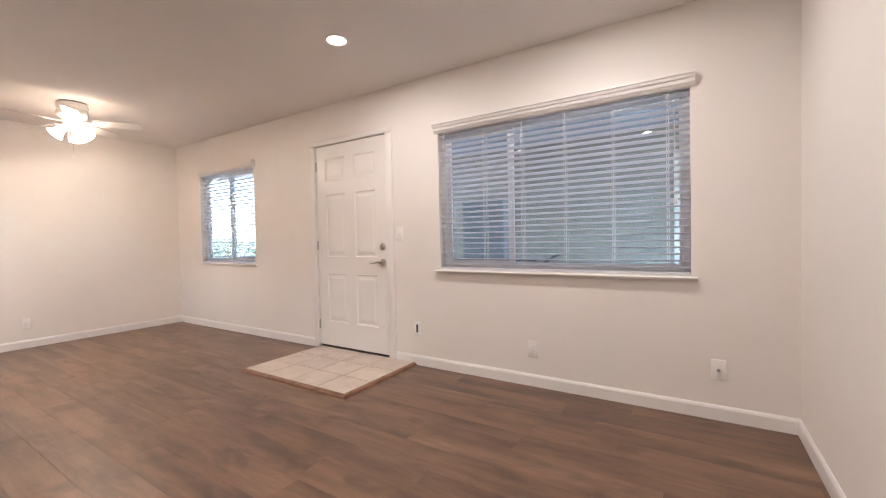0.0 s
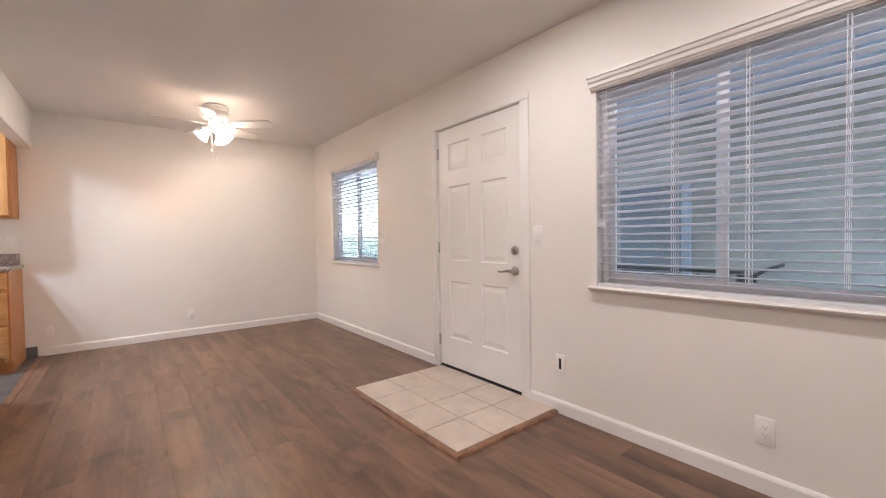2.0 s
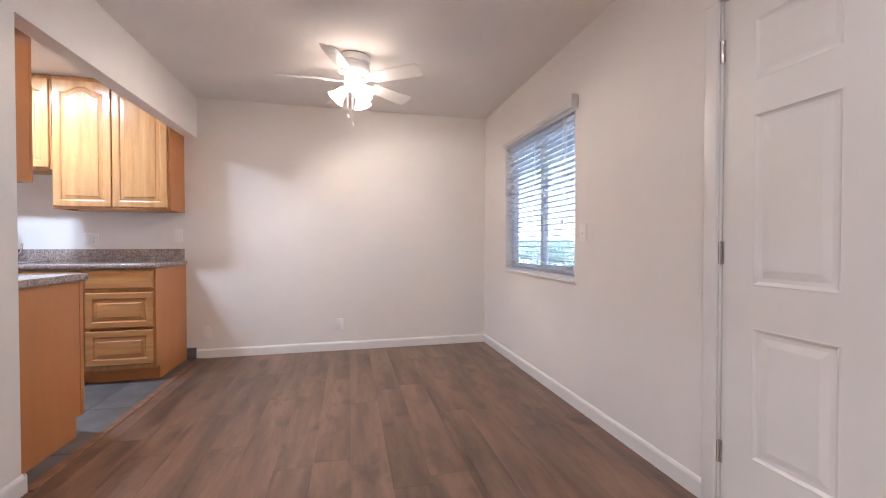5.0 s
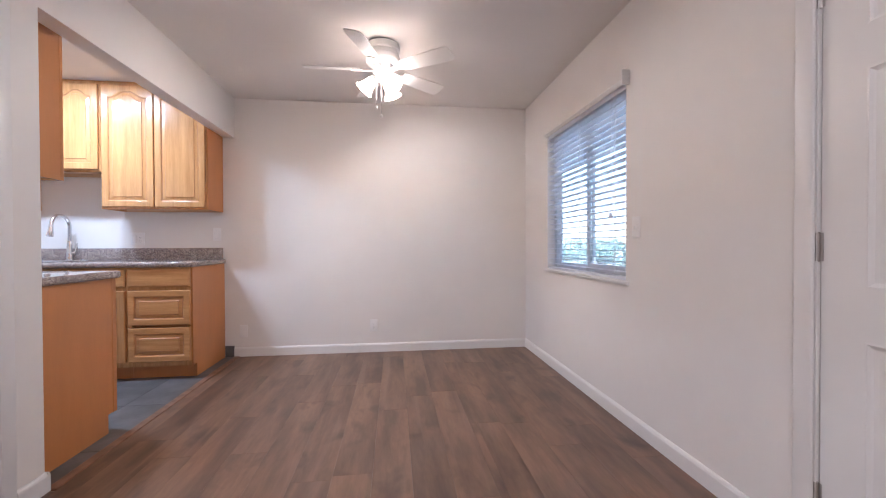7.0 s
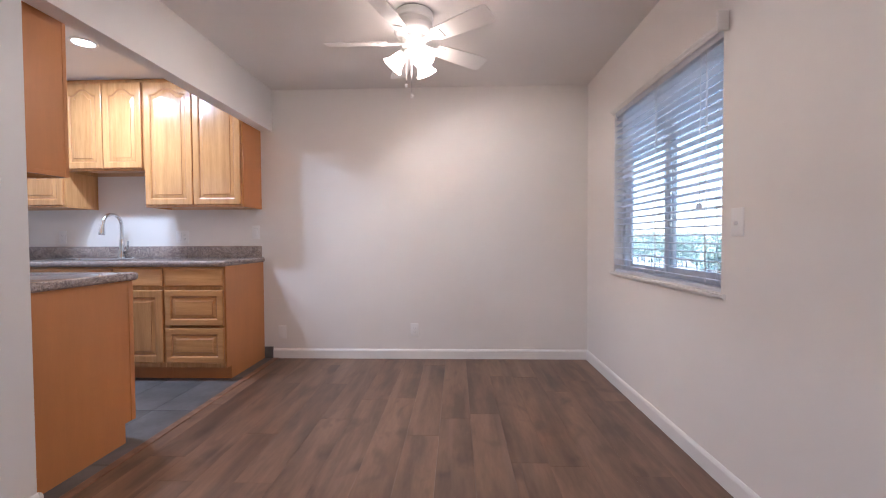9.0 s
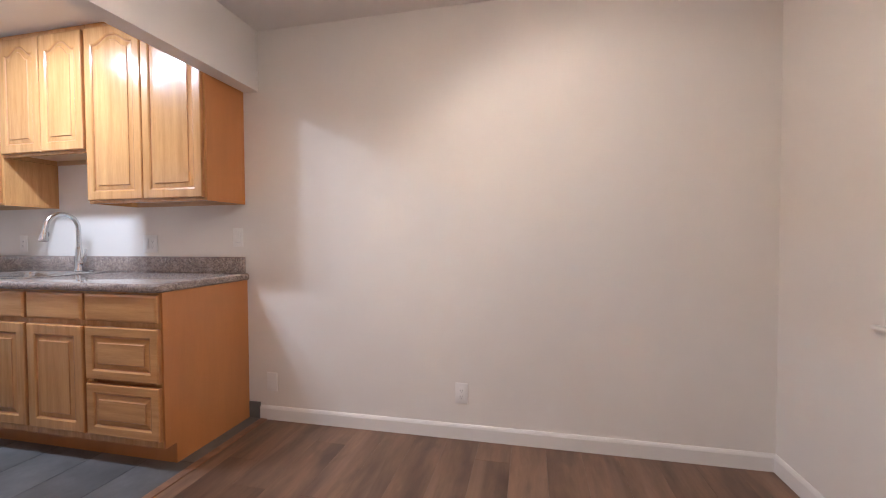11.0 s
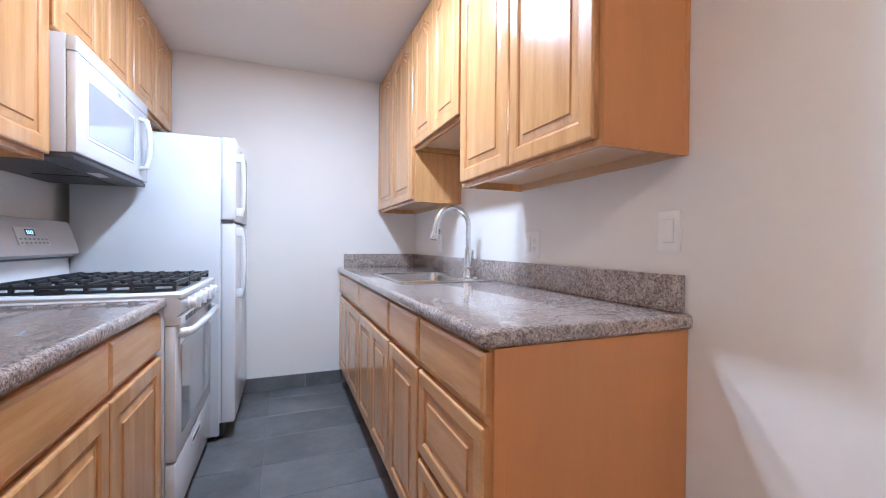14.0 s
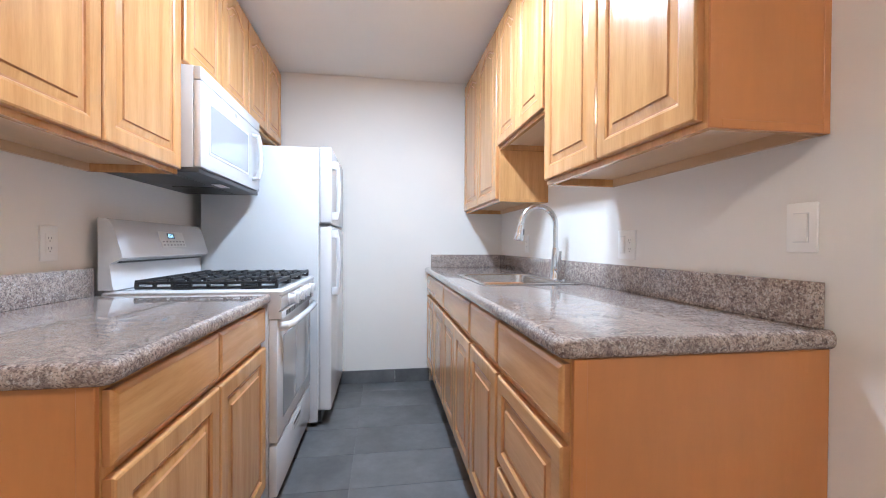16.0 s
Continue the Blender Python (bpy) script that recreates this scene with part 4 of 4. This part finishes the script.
# ---- stove ----
def stove():
    y0, y1, back, fx = -0.988, -1.747, KE - 0.03, -4.545
    ym, w = (y0 + y1) / 2, y0 - y1
    ob = thing("gas_stove", (0, 0, 0), "white freestanding gas range with black grates and oven window", "stove")
    part("body", box(fx, back, y1, y0, 0.03, 0.905, 0.004), ENAMEL, ob)
    # cooktop with a raised lip
    top = [round_rect(fx - 0.055, back - 0.005, y1, y0, 0.02, 0.905), round_rect(fx - 0.057, back - 0.004, y1 - 0.001, y0 + 0.001, 0.02, 0.918), round_rect(fx - 0.045, back - 0.01, y1 + 0.01, y0 - 0.01, 0.018, 0.928),
           round_rect(fx + 0.01, back - 0.10, y1 + 0.05, y0 - 0.05, 0.03, 0.925), round_rect(fx + 0.025, back - 0.115, y1 + 0.065, y0 - 0.065, 0.03, 0.915)]
    part("cooktop", loft(top), ENAMEL, ob)
    # curved back panel
    prof = [(0.0, 0.93), (0.055, 0.93), (0.05, 0.945), (0.04, 1.03), (0.06, 1.042), (0.084, 1.055), (0.082, 1.075), (0.05, 1.185), (0.035, 1.205), (0.0, 1.21)]
    part("back_panel", loft([[(back - a, y, b) for a, b in prof] for y in (y1, y0)]), ENAMEL, ob)
    part("vent_slot", box(back - 0.06, back - 0.04, y1 + 0.03, y0 - 0.03, 1.034, 1.041), BLACK, ob, smooth=False)
    nrm = Vector((-0.11, 0, 0.032)).normalized()
    upv = Vector((0.032, 0, 0.11)).normalized()
    mid_y = ym - 0.03
    org = Vector((back - 0.0665, mid_y, 1.13)) + nrm * 0.001

    def onpanel(name, u0, u1, v0, v1, d0, d1, mat, parent, lab=""):
        bm = place_uv(box(u0, u1, v0, v1, d0, d1, 0.0006, 1), org, (0, -1, 0), tuple(upv), tuple(nrm))
        return part(name, bm, mat, parent, lab, smooth=False)

    ctl = onpanel("control_panel", -0.11, 0.11, -0.038, 0.038, -0.002, 0.0012, PANELGREY, ob, "grey touch control panel")
    onpanel("display", -0.045, 0.02, 0.004, 0.03, 0.001, 0.002, LCDBACK, ctl, "small lit clock display")
    for k in range(4):
        onpanel("digit", -0.036 + k * 0.012, -0.029 + k * 0.012, 0.009, 0.025, 0.0018, 0.0026, LCD, ctl)
    for i in range(7):
        for j in range(2):
            onpanel("key", -0.096 + i * 0.03, -0.082 + i * 0.03, -0.03 + j * 0.016, -0.024 + j * 0.016, 0.001, 0.0016, PRINT, ctl)
    # grates
    for gi, (g0, g1) in enumerate(((y0 - 0.035, ym + 0.125), (ym + 0.115, ym - 0.115), (ym - 0.125, y1 + 0.035))):
        bm = bmesh.new()
        gx0, gx1 = fx - 0.03, back - 0.105
        zt, n = 0.960, 8
        for y in (g1, g0 - 0.013):
            box(gx0, gx1, y, y + 0.013, zt - 0.012, zt, 0.003, 1, bm)
            box(gx0, gx1, y, y + 0.013, 0.9285, 0.939, 0.003, 1, bm)
        for k in range(n + 1):
            x = gx0 + 0.006 + (gx1 - gx0 - 0.012) * k / n
            for y in (g1 + 0.0005, g0 - 0.0125):
                box(x - 0.006, x + 0.006, y, y + 0.012, 0.936, zt - 0.01, bm=bm)
            whole = k in (0, 4, 8)
            for ya, yb in (((g1 + 0.004, g0 - 0.004), ) if whole else ((g1 + 0.004, g1 + 0.088), (g0 - 0.088, g0 - 0.004))):
                box(x - 0.0065, x + 0.0065, ya, yb, zt - 0.011, zt + 0.005, 0.002, 1, bm)
        part("grate", bm, IRON, ob, "black cast-iron burner grate", smooth=False)
    for x in (fx + 0.11, back - 0.23):
        for y in (ym + 0.22, ym - 0.22):
            part("burner", lathe([(0.045, 0.915), (0.045, 0.925), (0.034, 0.928), (0.034, 0.937), (0, 0.938)], 20, pose(x, y, 0)), IRON, ob, "round black burner cap")
    # control fascia and knobs
    fas = part("fascia", loft([[(fx - a, y, b) for a, b in ((0.0, 0.835), (0.038, 0.835), (0.05, 0.85), (0.053, 0.895), (0.04, 0.905), (0.0, 0.905))] for y in (y1, y0)]), ENAMEL, ob)
    for k in range(5):
        ky = ym + (k - 2) * 0.125
        kn = part("knob", lathe([(0.026, 0), (0.026, 0.006), (0.022, 0.01), (0.02, 0.03), (0.017, 0.033), (0, 0.033)], 20, Matrix.Translation((fx - 0.05, ky, 0.872)) @ Matrix.Rotation(radians(-86), 4, "Y")), ENAMEL, ob, "white round burner knob")
        part("grip", box(fx - 0.096, fx - 0.08, ky - 0.005, ky + 0.005, 0.852, 0.894, 0.002), ENAMEL, kn)
    for k in range(12):
        yy = y0 - 0.10 - k * (w - 0.2) / 11
        part("vent_slit", box(fx - 0.0535, fx - 0.048, yy - 0.018, yy + 0.018, 0.810, 0.829), BLACK, ob, smooth=False)
    part("vent_panel", box(fx - 0.052, fx - 0.001, y1 + 0.004, y0 - 0.004, 0.806, 0.8345), ENAMEL, ob, smooth=False)
    dr = part("oven_door", box(fx - 0.036, fx - 0.001, y1 + 0.004, y0 - 0.004, 0.298, 0.803, 0.006), ENAMEL, ob, "white oven door")
    part("door_window", box(fx - 0.0385, fx - 0.034, y1 + 0.09, y0 - 0.09, 0.37, 0.72, 0.001, 1), OVENGLASS, dr, "grey glass oven window")
    part("door_handle", tube([(fx - 0.03, y0 - 0.045, 0.768), (fx - 0.058, y0 - 0.05, 0.770), (fx - 0.074, y0 - 0.09, 0.771), (fx - 0.08, ym, 0.772), (fx - 0.074, y1 + 0.09, 0.771), (fx - 0.058, y1 + 0.05, 0.770), (fx - 0.03, y1 + 0.045, 0.768)], [0.02, 0.019, 0.015, 0.014, 0.015, 0.019, 0.02], 14), ENAMEL, dr, "white bar handle")
    low = part("storage_drawer", box(fx - 0.034, fx - 0.001, y1 + 0.004, y0 - 0.004, 0.075, 0.288, 0.006), ENAMEL, ob, "white storage drawer")
    part("grip_recess", box(fx - 0.0365, fx - 0.033, ym - 0.09, ym + 0.09, 0.225, 0.262, 0.001), PANELGREY, low, smooth=False)
    part("grip_slot", box(fx - 0.0375, fx - 0.036, ym - 0.08, ym + 0.08, 0.237, 0.252), DARKGREY, low, smooth=False)
    part("kick_panel", box(fx + 0.03, fx + 0.04, y1 + 0.01, y0 - 0.01, 0.0, 0.075), BLACK, ob, smooth=False)
    for x in (fx + 0.06, back - 0.06):
        for y in (y1 + 0.05, y0 - 0.05):
            part("foot", lathe([(0.015, 0), (0.015, 0.03)], 10, pose(x, y, 0)), BLACK, ob)


stove()


def microwave():
    y0, y1, back, fx, z0, z1 = -0.988, -1.747, KE - 0.003, -4.265, 1.392, 1.812
    ob = thing("microwave", (0, 0, 0), "white over-the-range microwave under the wall cabinet", "microwave")
    part("body", box(fx, back, y1, y0, z0 + 0.02, z1, 0.003), ENAMEL, ob)
    part("underside", box(fx - 0.02, back, y1 + 0.004, y0 - 0.004, z0, z0 + 0.0195, 0.002), DARKGREY, ob, "dark metal underside with filters")
    for a, b in ((y0 - 0.05, y0 - 0.33), (y1 + 0.33, y1 + 0.05)):
        f = part("grease_filter", box(fx + 0.09, back - 0.08, b, a, z0 - 0.004, z0 - 0.0005, 0.001), BLACK, ob, "dark mesh grease filter", smooth=False)
    part("work_lamp", box(fx + 0.02, fx + 0.06, (y0 + y1) / 2 - 0.06, (y0 + y1) / 2 + 0.06, z0 - 0.003, z0 - 0.0005), PANELGREY, ob, smooth=False)
    d0, d1 = fx - 0.03, fx - 0.001
    dr = part("door", box(d0, d1, y1 + 0.002, y0 - 0.002, z0 + 0.022, z1 - 0.055, 0.008), ENAMEL, ob, "white door with a pale window")
    part("vent_grille", box(d0 + 0.001, d1, y1 + 0.002, y0 - 0.002, z1 - 0.053, z1 - 0.002, 0.003), ENAMEL, ob)
    part("window_frame", box(d0 - 0.002, d0 + 0.004, y1 + 0.20, y0 - 0.075, z0 + 0.085, z1 - 0.115, 0.001), PANELGREY, dr, smooth=False)
    part("door_window", box(d0 - 0.003, d0 + 0.004, y1 + 0.212, y0 - 0.087, z0 + 0.097, z1 - 0.127, 0.001), MWGLASS, dr, "pale glass door window", smooth=False)
    hy = y1 + 0.13
    part("door_handle", tube([(d0 + 0.004, hy, z0 + 0.075), (d0 - 0.03, hy, z0 + 0.082), (d0 - 0.04, hy, z0 + 0.13), (d0 - 0.042, hy, (z0 + z1) / 2 - 0.02), (d0 - 0.04, hy, z1 - 0.16), (d0 - 0.03, hy, z1 - 0.112), (d0 + 0.004, hy, z1 - 0.105)], 0.0125, 12), ENAMEL, dr, "white curved bar handle")
    part("badge", box(d0 - 0.001, d0 + 0.004, (y0 + y1) / 2 - 0.012, (y0 + y1) / 2 + 0.012, z1 - 0.086, z1 - 0.07), PRINT, ob, "small round grey badge", smooth=False)


microwave()


def refrigerator():
    y0, y1, back, bx, fx, zt = -1.785, -2.505, KE - 0.06, -4.615, -4.695, 1.70
    ob = thing("refrigerator", (0, 0, 0), "white top-freezer refrigerator beside the stove", "refrigerator")
    part("cabinet", box(bx, back, y1, y0, 0.03, zt - 0.005, 0.006), PEBBLED, ob)
    part("gasket", box(bx - 0.008, bx, y1 + 0.012, y0 - 0.012, 0.10, zt - 0.015), PANELGREY, ob, smooth=False)
    for z0, z1, lab, h0, h1 in ((1.237, zt, "white freezer door", 1.262, 1.62), (0.10, 1.222, "white refrigerator door", 0.80, 1.20)):
        d = part("door", box(fx, bx - 0.008, y1, y0, z0, z1, 0.012, 3), ENAMEL, ob, lab)
        hy = y0 - 0.045
        hd = part("door_handle", tube([(fx - 0.026, hy, h0 + 0.012), (fx - 0.034, hy, h0 + 0.06), (fx - 0.038, hy, (h0 + h1) / 2), (fx - 0.034, hy, h1 - 0.06), (fx - 0.026, hy, h1 - 0.012)], [0.011, 0.012, 0.0125, 0.012, 0.011], 12), ENAMEL, d, "white curved bar handle")
        for hz in (h0, h1 - 0.05):
            part("handle_mount", box(fx - 0.036, fx + 0.004, hy - 0.014, hy + 0.014, hz, hz + 0.05, 0.006), ENAMEL, hd)
    part("hinge_cover", box(fx + 0.01, bx + 0.05, y1 + 0.02, y1 + 0.09, zt - 0.004, zt + 0.018, 0.004), ENAMEL, ob)
    part("middle_hinge", box(fx + 0.012, bx - 0.009, y0 - 0.06, y0 + 0.003, 1.2235, 1.2355), DARKGREY, ob, smooth=False)
    part("toe_grille", box(bx - 0.02, bx + 0.02, y1 + 0.02, y0 - 0.02, 0.025, 0.095), BLACK, ob, smooth=False)
    for x in (bx + 0.03, back - 0.05):
        for y in (y1 + 0.05, y0 - 0.05):
            part("foot", lathe([(0.02, 0), (0.02, 0.032)], 10, pose(x, y, 0)), BLACK, ob)


refrigerator()


# ---- outside ----
structure("ground", box(-400, 300, NY + T + 0.02, 700, -3.2, -2.9), ASPHALT, "pale parking ground reaching the horizon")
structure("walkway", box(-14, 1.7, NY + T, 4.42, -0.28, -0.10), CONCRETE, "concrete upper walkway outside the windows")
structure("landing", box(-1.2, 1.7, 4.42, 5.05, -0.28, -0.10), CONCRETE, "concrete landing before the opposite unit")
structure("soffit", cells([-14, -2.95, 1.7], [NY + T, 4.45, 5.05], [2.28, 2.5], lambda i, j, k: j == 0 or i == 1), SOFFIT, "painted soffit over the outside walkway")
structure("wall_opposite", box(-2.95, 1.6, 5.05, 5.25, -2.9, 2.62), STUCCO, "grey-green stucco wall of the opposite unit")
nd = thing("door_2", (0, 0, 0), "white door of the opposite unit", "", "", "structure")
part("leaf", box(-0.03, 0.88, 5.028, 5.048, -0.1, 1.985, 0.003), DOORPAINT, nd, smooth=False)
ud = thing("utility_door", (0, 0, -0.1), "blue-grey metal door with a pale post, across the stairwell", "door")
part("leaf", box(-2.60, -1.98, 5.02, 5.048, 0, 1.72, 0.003), BLUEWALL, ud, smooth=False)
part("post", box(-1.975, -1.90, 4.99, 5.048, 0, 1.72, 0.003), SOFFIT, ud, "pale door post", smooth=False)
fb = thing("neighbour_building", (0, 0, -2.9), "blue-grey apartment building with white corner posts", "building")
part("wall", box(-6.2, -1.6, 8.6, 9.0, 0, 6.2), BLUEWALL, fb, smooth=False)
part("roof", box(-6.5, -1.3, 8.2, 9.3, 6.2, 6.4), SOFFIT, fb, smooth=False)
for x in (-5.9, -4.1, -3.1):
    part("post", box(x, x + 0.14, 8.45, 8.59, 0, 6.2), DOORPAINT, fb, smooth=False)
for x in (-5.4, -2.8):
    wn_ = part("window", box(x, x + 0.9, 8.56, 8.6, 3.6, 4.9), LCDBACK, fb, smooth=False)
rail = thing("balcony_railing", (0, 0, -0.1), "black metal picket railing along the outside walkway", "railing")
part("top_rail", box(-13.5, -1.3, 4.315, 4.345, 0.925, 0.948, 0.004), IRON, rail)
part("bottom_rail", box(-13.5, -1.3, 4.315, 4.345, 0.08, 0.11, 0.003), IRON, rail)
bm0 = box(-0.0055, 0.0055, -0.0055, 0.0055, 0.11, 0.92)
pk = None
for i in range(61):
    if pk is None:
        pk = part("picket", bm0, IRON, rail, smooth=False)
        o = pk
    else:
        o = new("picket", pk.data)
        o.parent = rail
    o.matrix_local = pose(-13.4 + i * 0.2, 4.33, 0)
for x in (-13.5, -9.4, -5.4, -1.32):
    part("post", box(x - 0.02, x + 0.02, 4.31, 4.35, 0.0, 0.92), IRON, rail, smooth=False)
hr = thing("stair_handrail", (0, 0, -0.1), "black sloping stair handrail beside the landing", "handrail")
part("rail", tube([(-1.12, 4.6, 0.99), (-1.2, 4.6, 0.96), (-2.1, 4.6, 0.40)], 0.012, 8), IRON, hr)
part("post", box(-1.31, -1.285, 4.587, 4.613, 0, 0.90), IRON, hr, smooth=False)

rng = random.Random(7)


def tree(x, y, height, spread):
    ob = thing("tree", (x, y, -2.9), "leafy green tree beyond the parking ground", "tree", "far trees")
    part("trunk", tube([(0, 0, 0), (0.1, 0.05, height * 0.3), (0, 0.1, height * 0.6), (0.1, 0, height * 0.85)], [0.22, 0.17, 0.1, 0.03], 8), BARK, ob)
    for k in range(5):
        a = k * 1.26 + rng.random()
        z = height * (0.35 + 0.1 * k * 0.7)
        part("limb", tube([(0.05, 0.05, z), (spread * 0.35 * math.cos(a), spread * 0.35 * math.sin(a), z + height * 0.12), (spread * 0.7 * math.cos(a), spread * 0.7 * math.sin(a), z + height * 0.2)], [0.08, 0.05, 0.02], 6), BARK, ob)
    verts, faces = [], []
    clumps = [(rng.gauss(0, spread * 0.42), rng.gauss(0, spread * 0.42), height * (0.22 + 0.68 * rng.random()), spread * (0.22 + 0.2 * rng.random())) for _ in range(22)]
    for cx, cy, cz, cr in clumps:
        for _ in range(150):
            d = Vector((rng.gauss(0, 1), rng.gauss(0, 1), rng.gauss(0, 0.8))).normalized() * cr * (0.55 + 0.5 * rng.random())
            c = Vector((cx, cy, cz)) + d
            u = Vector((rng.gauss(0, 1), rng.gauss(0, 1), rng.gauss(0, 1))).normalized()
            v = u.orthogonal().normalized()
            s = 0.10 + 0.09 * rng.random()
            i = len(verts)
            verts += [c + u * s, c + v * s * 0.6, c - u * s, c - v * s * 0.6]
            faces.append((i, i + 1, i + 2, i + 3))
    me = bpy.data.meshes.new("crown")
    me.from_pydata(verts, [], faces)
    me.materials.append(LEAF)
    cr_ = new("crown", me)
    cr_.parent = ob


for x, y, hh, sp in [(-28 - 5.2 * k, 25 + 1.1 * k + 5 * (k % 3), 4.3 + 0.09 * k + 0.5 * (k % 2), 2.5 + 0.09 * k) for k in range(13)]:
    tree(x, y, hh * 0.86, sp)
hs = thing("far_house", (-24.5, 20, -2.9), "low pale house with an orange tiled roof", "house")
part("wall", box(-2.5, 2.5, -2, 2, 0, 3.9), DOORPAINT, hs, smooth=False)
part("roof", loft([[(-2.7, -2.3, 3.9), (2.7, -2.3, 3.9), (2.7, 2.3, 3.9), (-2.7, 2.3, 3.9)], [(-1.8, -0.1, 4.5), (1.8, -0.1, 4.5), (1.8, 0.1, 4.5), (-1.8, 0.1, 4.5)]]), ROOFRED, hs, smooth=False)


# ---- floor pieces ----
floor = thing("floor", (0, 0, 0), "brown wood-look plank floor in living room", "", "", "structure")
PW, PL = 0.181, 1.22
ENTRY = (-3.105, -1.893, 2.03)
planks = {}


def plank(x0, x1, y0, y1):
    key = (round(x1 - x0, 3), round(y1 - y0, 3))
    w, d = key
    if key not in planks:
        bm = loft([[(e, e, z), (w - e, e, z), (w - e, d - e, z), (e, d - e, z)] for e, z in ((0.0002, -0.011), (0.0002, -0.0005), (0.0007, 0.0))], False, True)
        planks[key] = part("plank", bm, PLANK, floor, smooth=False)
        o = planks[key]
    else:
        o = new("plank", planks[key].data)
        o.parent = floor
    o.matrix_local = pose(x0, y0, 0)


y = NY
prng = random.Random(3)
while y > -2.0:
    ya = max(y - PW, -2.0)
    xa, xb = (WX, EX) if ya > SY + 0.02 - PW else (-2.6, EX)
    yl = ya
    if xa == WX and ya < SY + 0.035:
        yl = SY + 0.035
    x = xa - prng.random() * PL
    while x < xb:
        p0, p1 = max(x, xa), min(x + PL, xb)
        if p1 - p0 > 0.01 and y - yl > 0.01:
            if y > ENTRY[2] + 0.001 and p1 > ENTRY[0] and p0 < ENTRY[1]:
                ylow = yl
                if yl < ENTRY[2]:
                    plank(p0, p1, yl, ENTRY[2])
                    ylow = ENTRY[2]
                if p0 < ENTRY[0] - 0.01:
                    plank(p0, ENTRY[0], ylow, y)
                if p1 > ENTRY[1] + 0.01:
                    plank(ENTRY[1], p1, ylow, y)
            else:
                plank(p0, p1, yl, y)
        x += PL
    y = ya
    if yl > ya:
        # strip beside the closet front, east of the kitchen opening
        x = KX + 0.0
        while x < EX:
            plank(x, min(x + PL, EX), max(ya, SY if x < -2.6 else ya), yl) if yl - max(ya, SY if x < -2.6 else ya) > 0.005 else None
            x += PL

entry = thing("entry_tiles", (0, 0, 0), "beige ceramic tile landing inside the front door", "", "", "structure")
part("grout_bed", box(ENTRY[0], ENTRY[1] - 0.03, ENTRY[2] + 0.03, NY - 0.002, -0.012, 0.0165), GROUT, entry, smooth=False)
part("grout_bed", box(DOOR[0] + 0.001, DOOR[1] - 0.001, NY - 0.0015, NY + 0.003, -0.012, 0.0165), GROUT, entry, smooth=False)
tw, td = (ENTRY[1] - 0.034 - ENTRY[0]) / 4, (NY - 0.004 - ENTRY[2] - 0.034) / 3
et = None
for i in range(4):
    for j in range(3):
        if et is None:
            g = 0.0035
            bm = loft([[(g + e, g + e, z), (tw - g - e, g + e, z), (tw - g - e, td - g - e, z), (g + e, td - g - e, z)] for e, z in ((0, 0.010), (0, 0.0185), (0.0025, 0.0205))], False, True)
            et = part("tile", bm, ENTRYTILE, entry, smooth=False)
            o = et
        else:
            o = new("tile", et.data)
            o.parent = entry
        o.matrix_local = pose(ENTRY[0] + i * tw, ENTRY[2] + 0.034 + j * td, 0)
prof = [(0, -0.008), (0.034, -0.008), (0.034, 0.021), (0.016, 0.021), (0.006, 0.016), (0.0, 0.006)]
part("edge_trim", loft([[(x, ENTRY[2] + a, b) for a, b in prof] for x in (ENTRY[0] - 0.004, ENTRY[1])]), STRIPWOOD, entry, "rounded wooden edge trim")
part("edge_trim", loft([[(ENTRY[1] - a, yy, b) for a, b in prof] for yy in (ENTRY[2] + 0.0345, NY - 0.014)]), STRIPWOOD, entry, "rounded wooden edge trim")

kf = thing("kitchen_floor", (0, 0, 0), "dark grey rectangular floor tile in kitchen", "", "", "structure")
part("grout_bed", box(WX + 0.001, KE - 0.001, KS + 0.001, SY - 0.013, -0.0115, -0.0025), SLATEGROUT, kf, smooth=False)
tiles = {}
x = -4.855 - 0.61 * 2
cols = []
while x < KE:
    cols.append((max(x, WX + 0.002), min(x + 0.61, KE - 0.002)))
    x += 0.61
y = KS + 0.18
rows_ = [(KS + 0.002, y)]
while y < SY - 0.013:
    rows_.append((y, min(y + 0.305, SY - 0.013)))
    y += 0.305
for xa, xb in cols:
    for ya, yb in rows_:
        key = (round(xb - xa, 3), round(yb - ya, 3))
        if min(key) < 0.01:
            continue
        if key not in tiles:
            w, d = key
            g = 0.0015
            bm = loft([[(g + e, g + e, z), (w - g - e, g + e, z), (w - g - e, d - g - e, z), (g + e, d - g - e, z)] for e, z in ((0, -0.010), (0, -0.001), (0.001, 0.0))], False, True)
            tiles[key] = part("tile", bm, SLATE, kf, smooth=False)
            o = tiles[key]
        else:
            o = new("tile", tiles[key].data)
            o.parent = kf
        o.matrix_local = pose(xa, ya, 0)
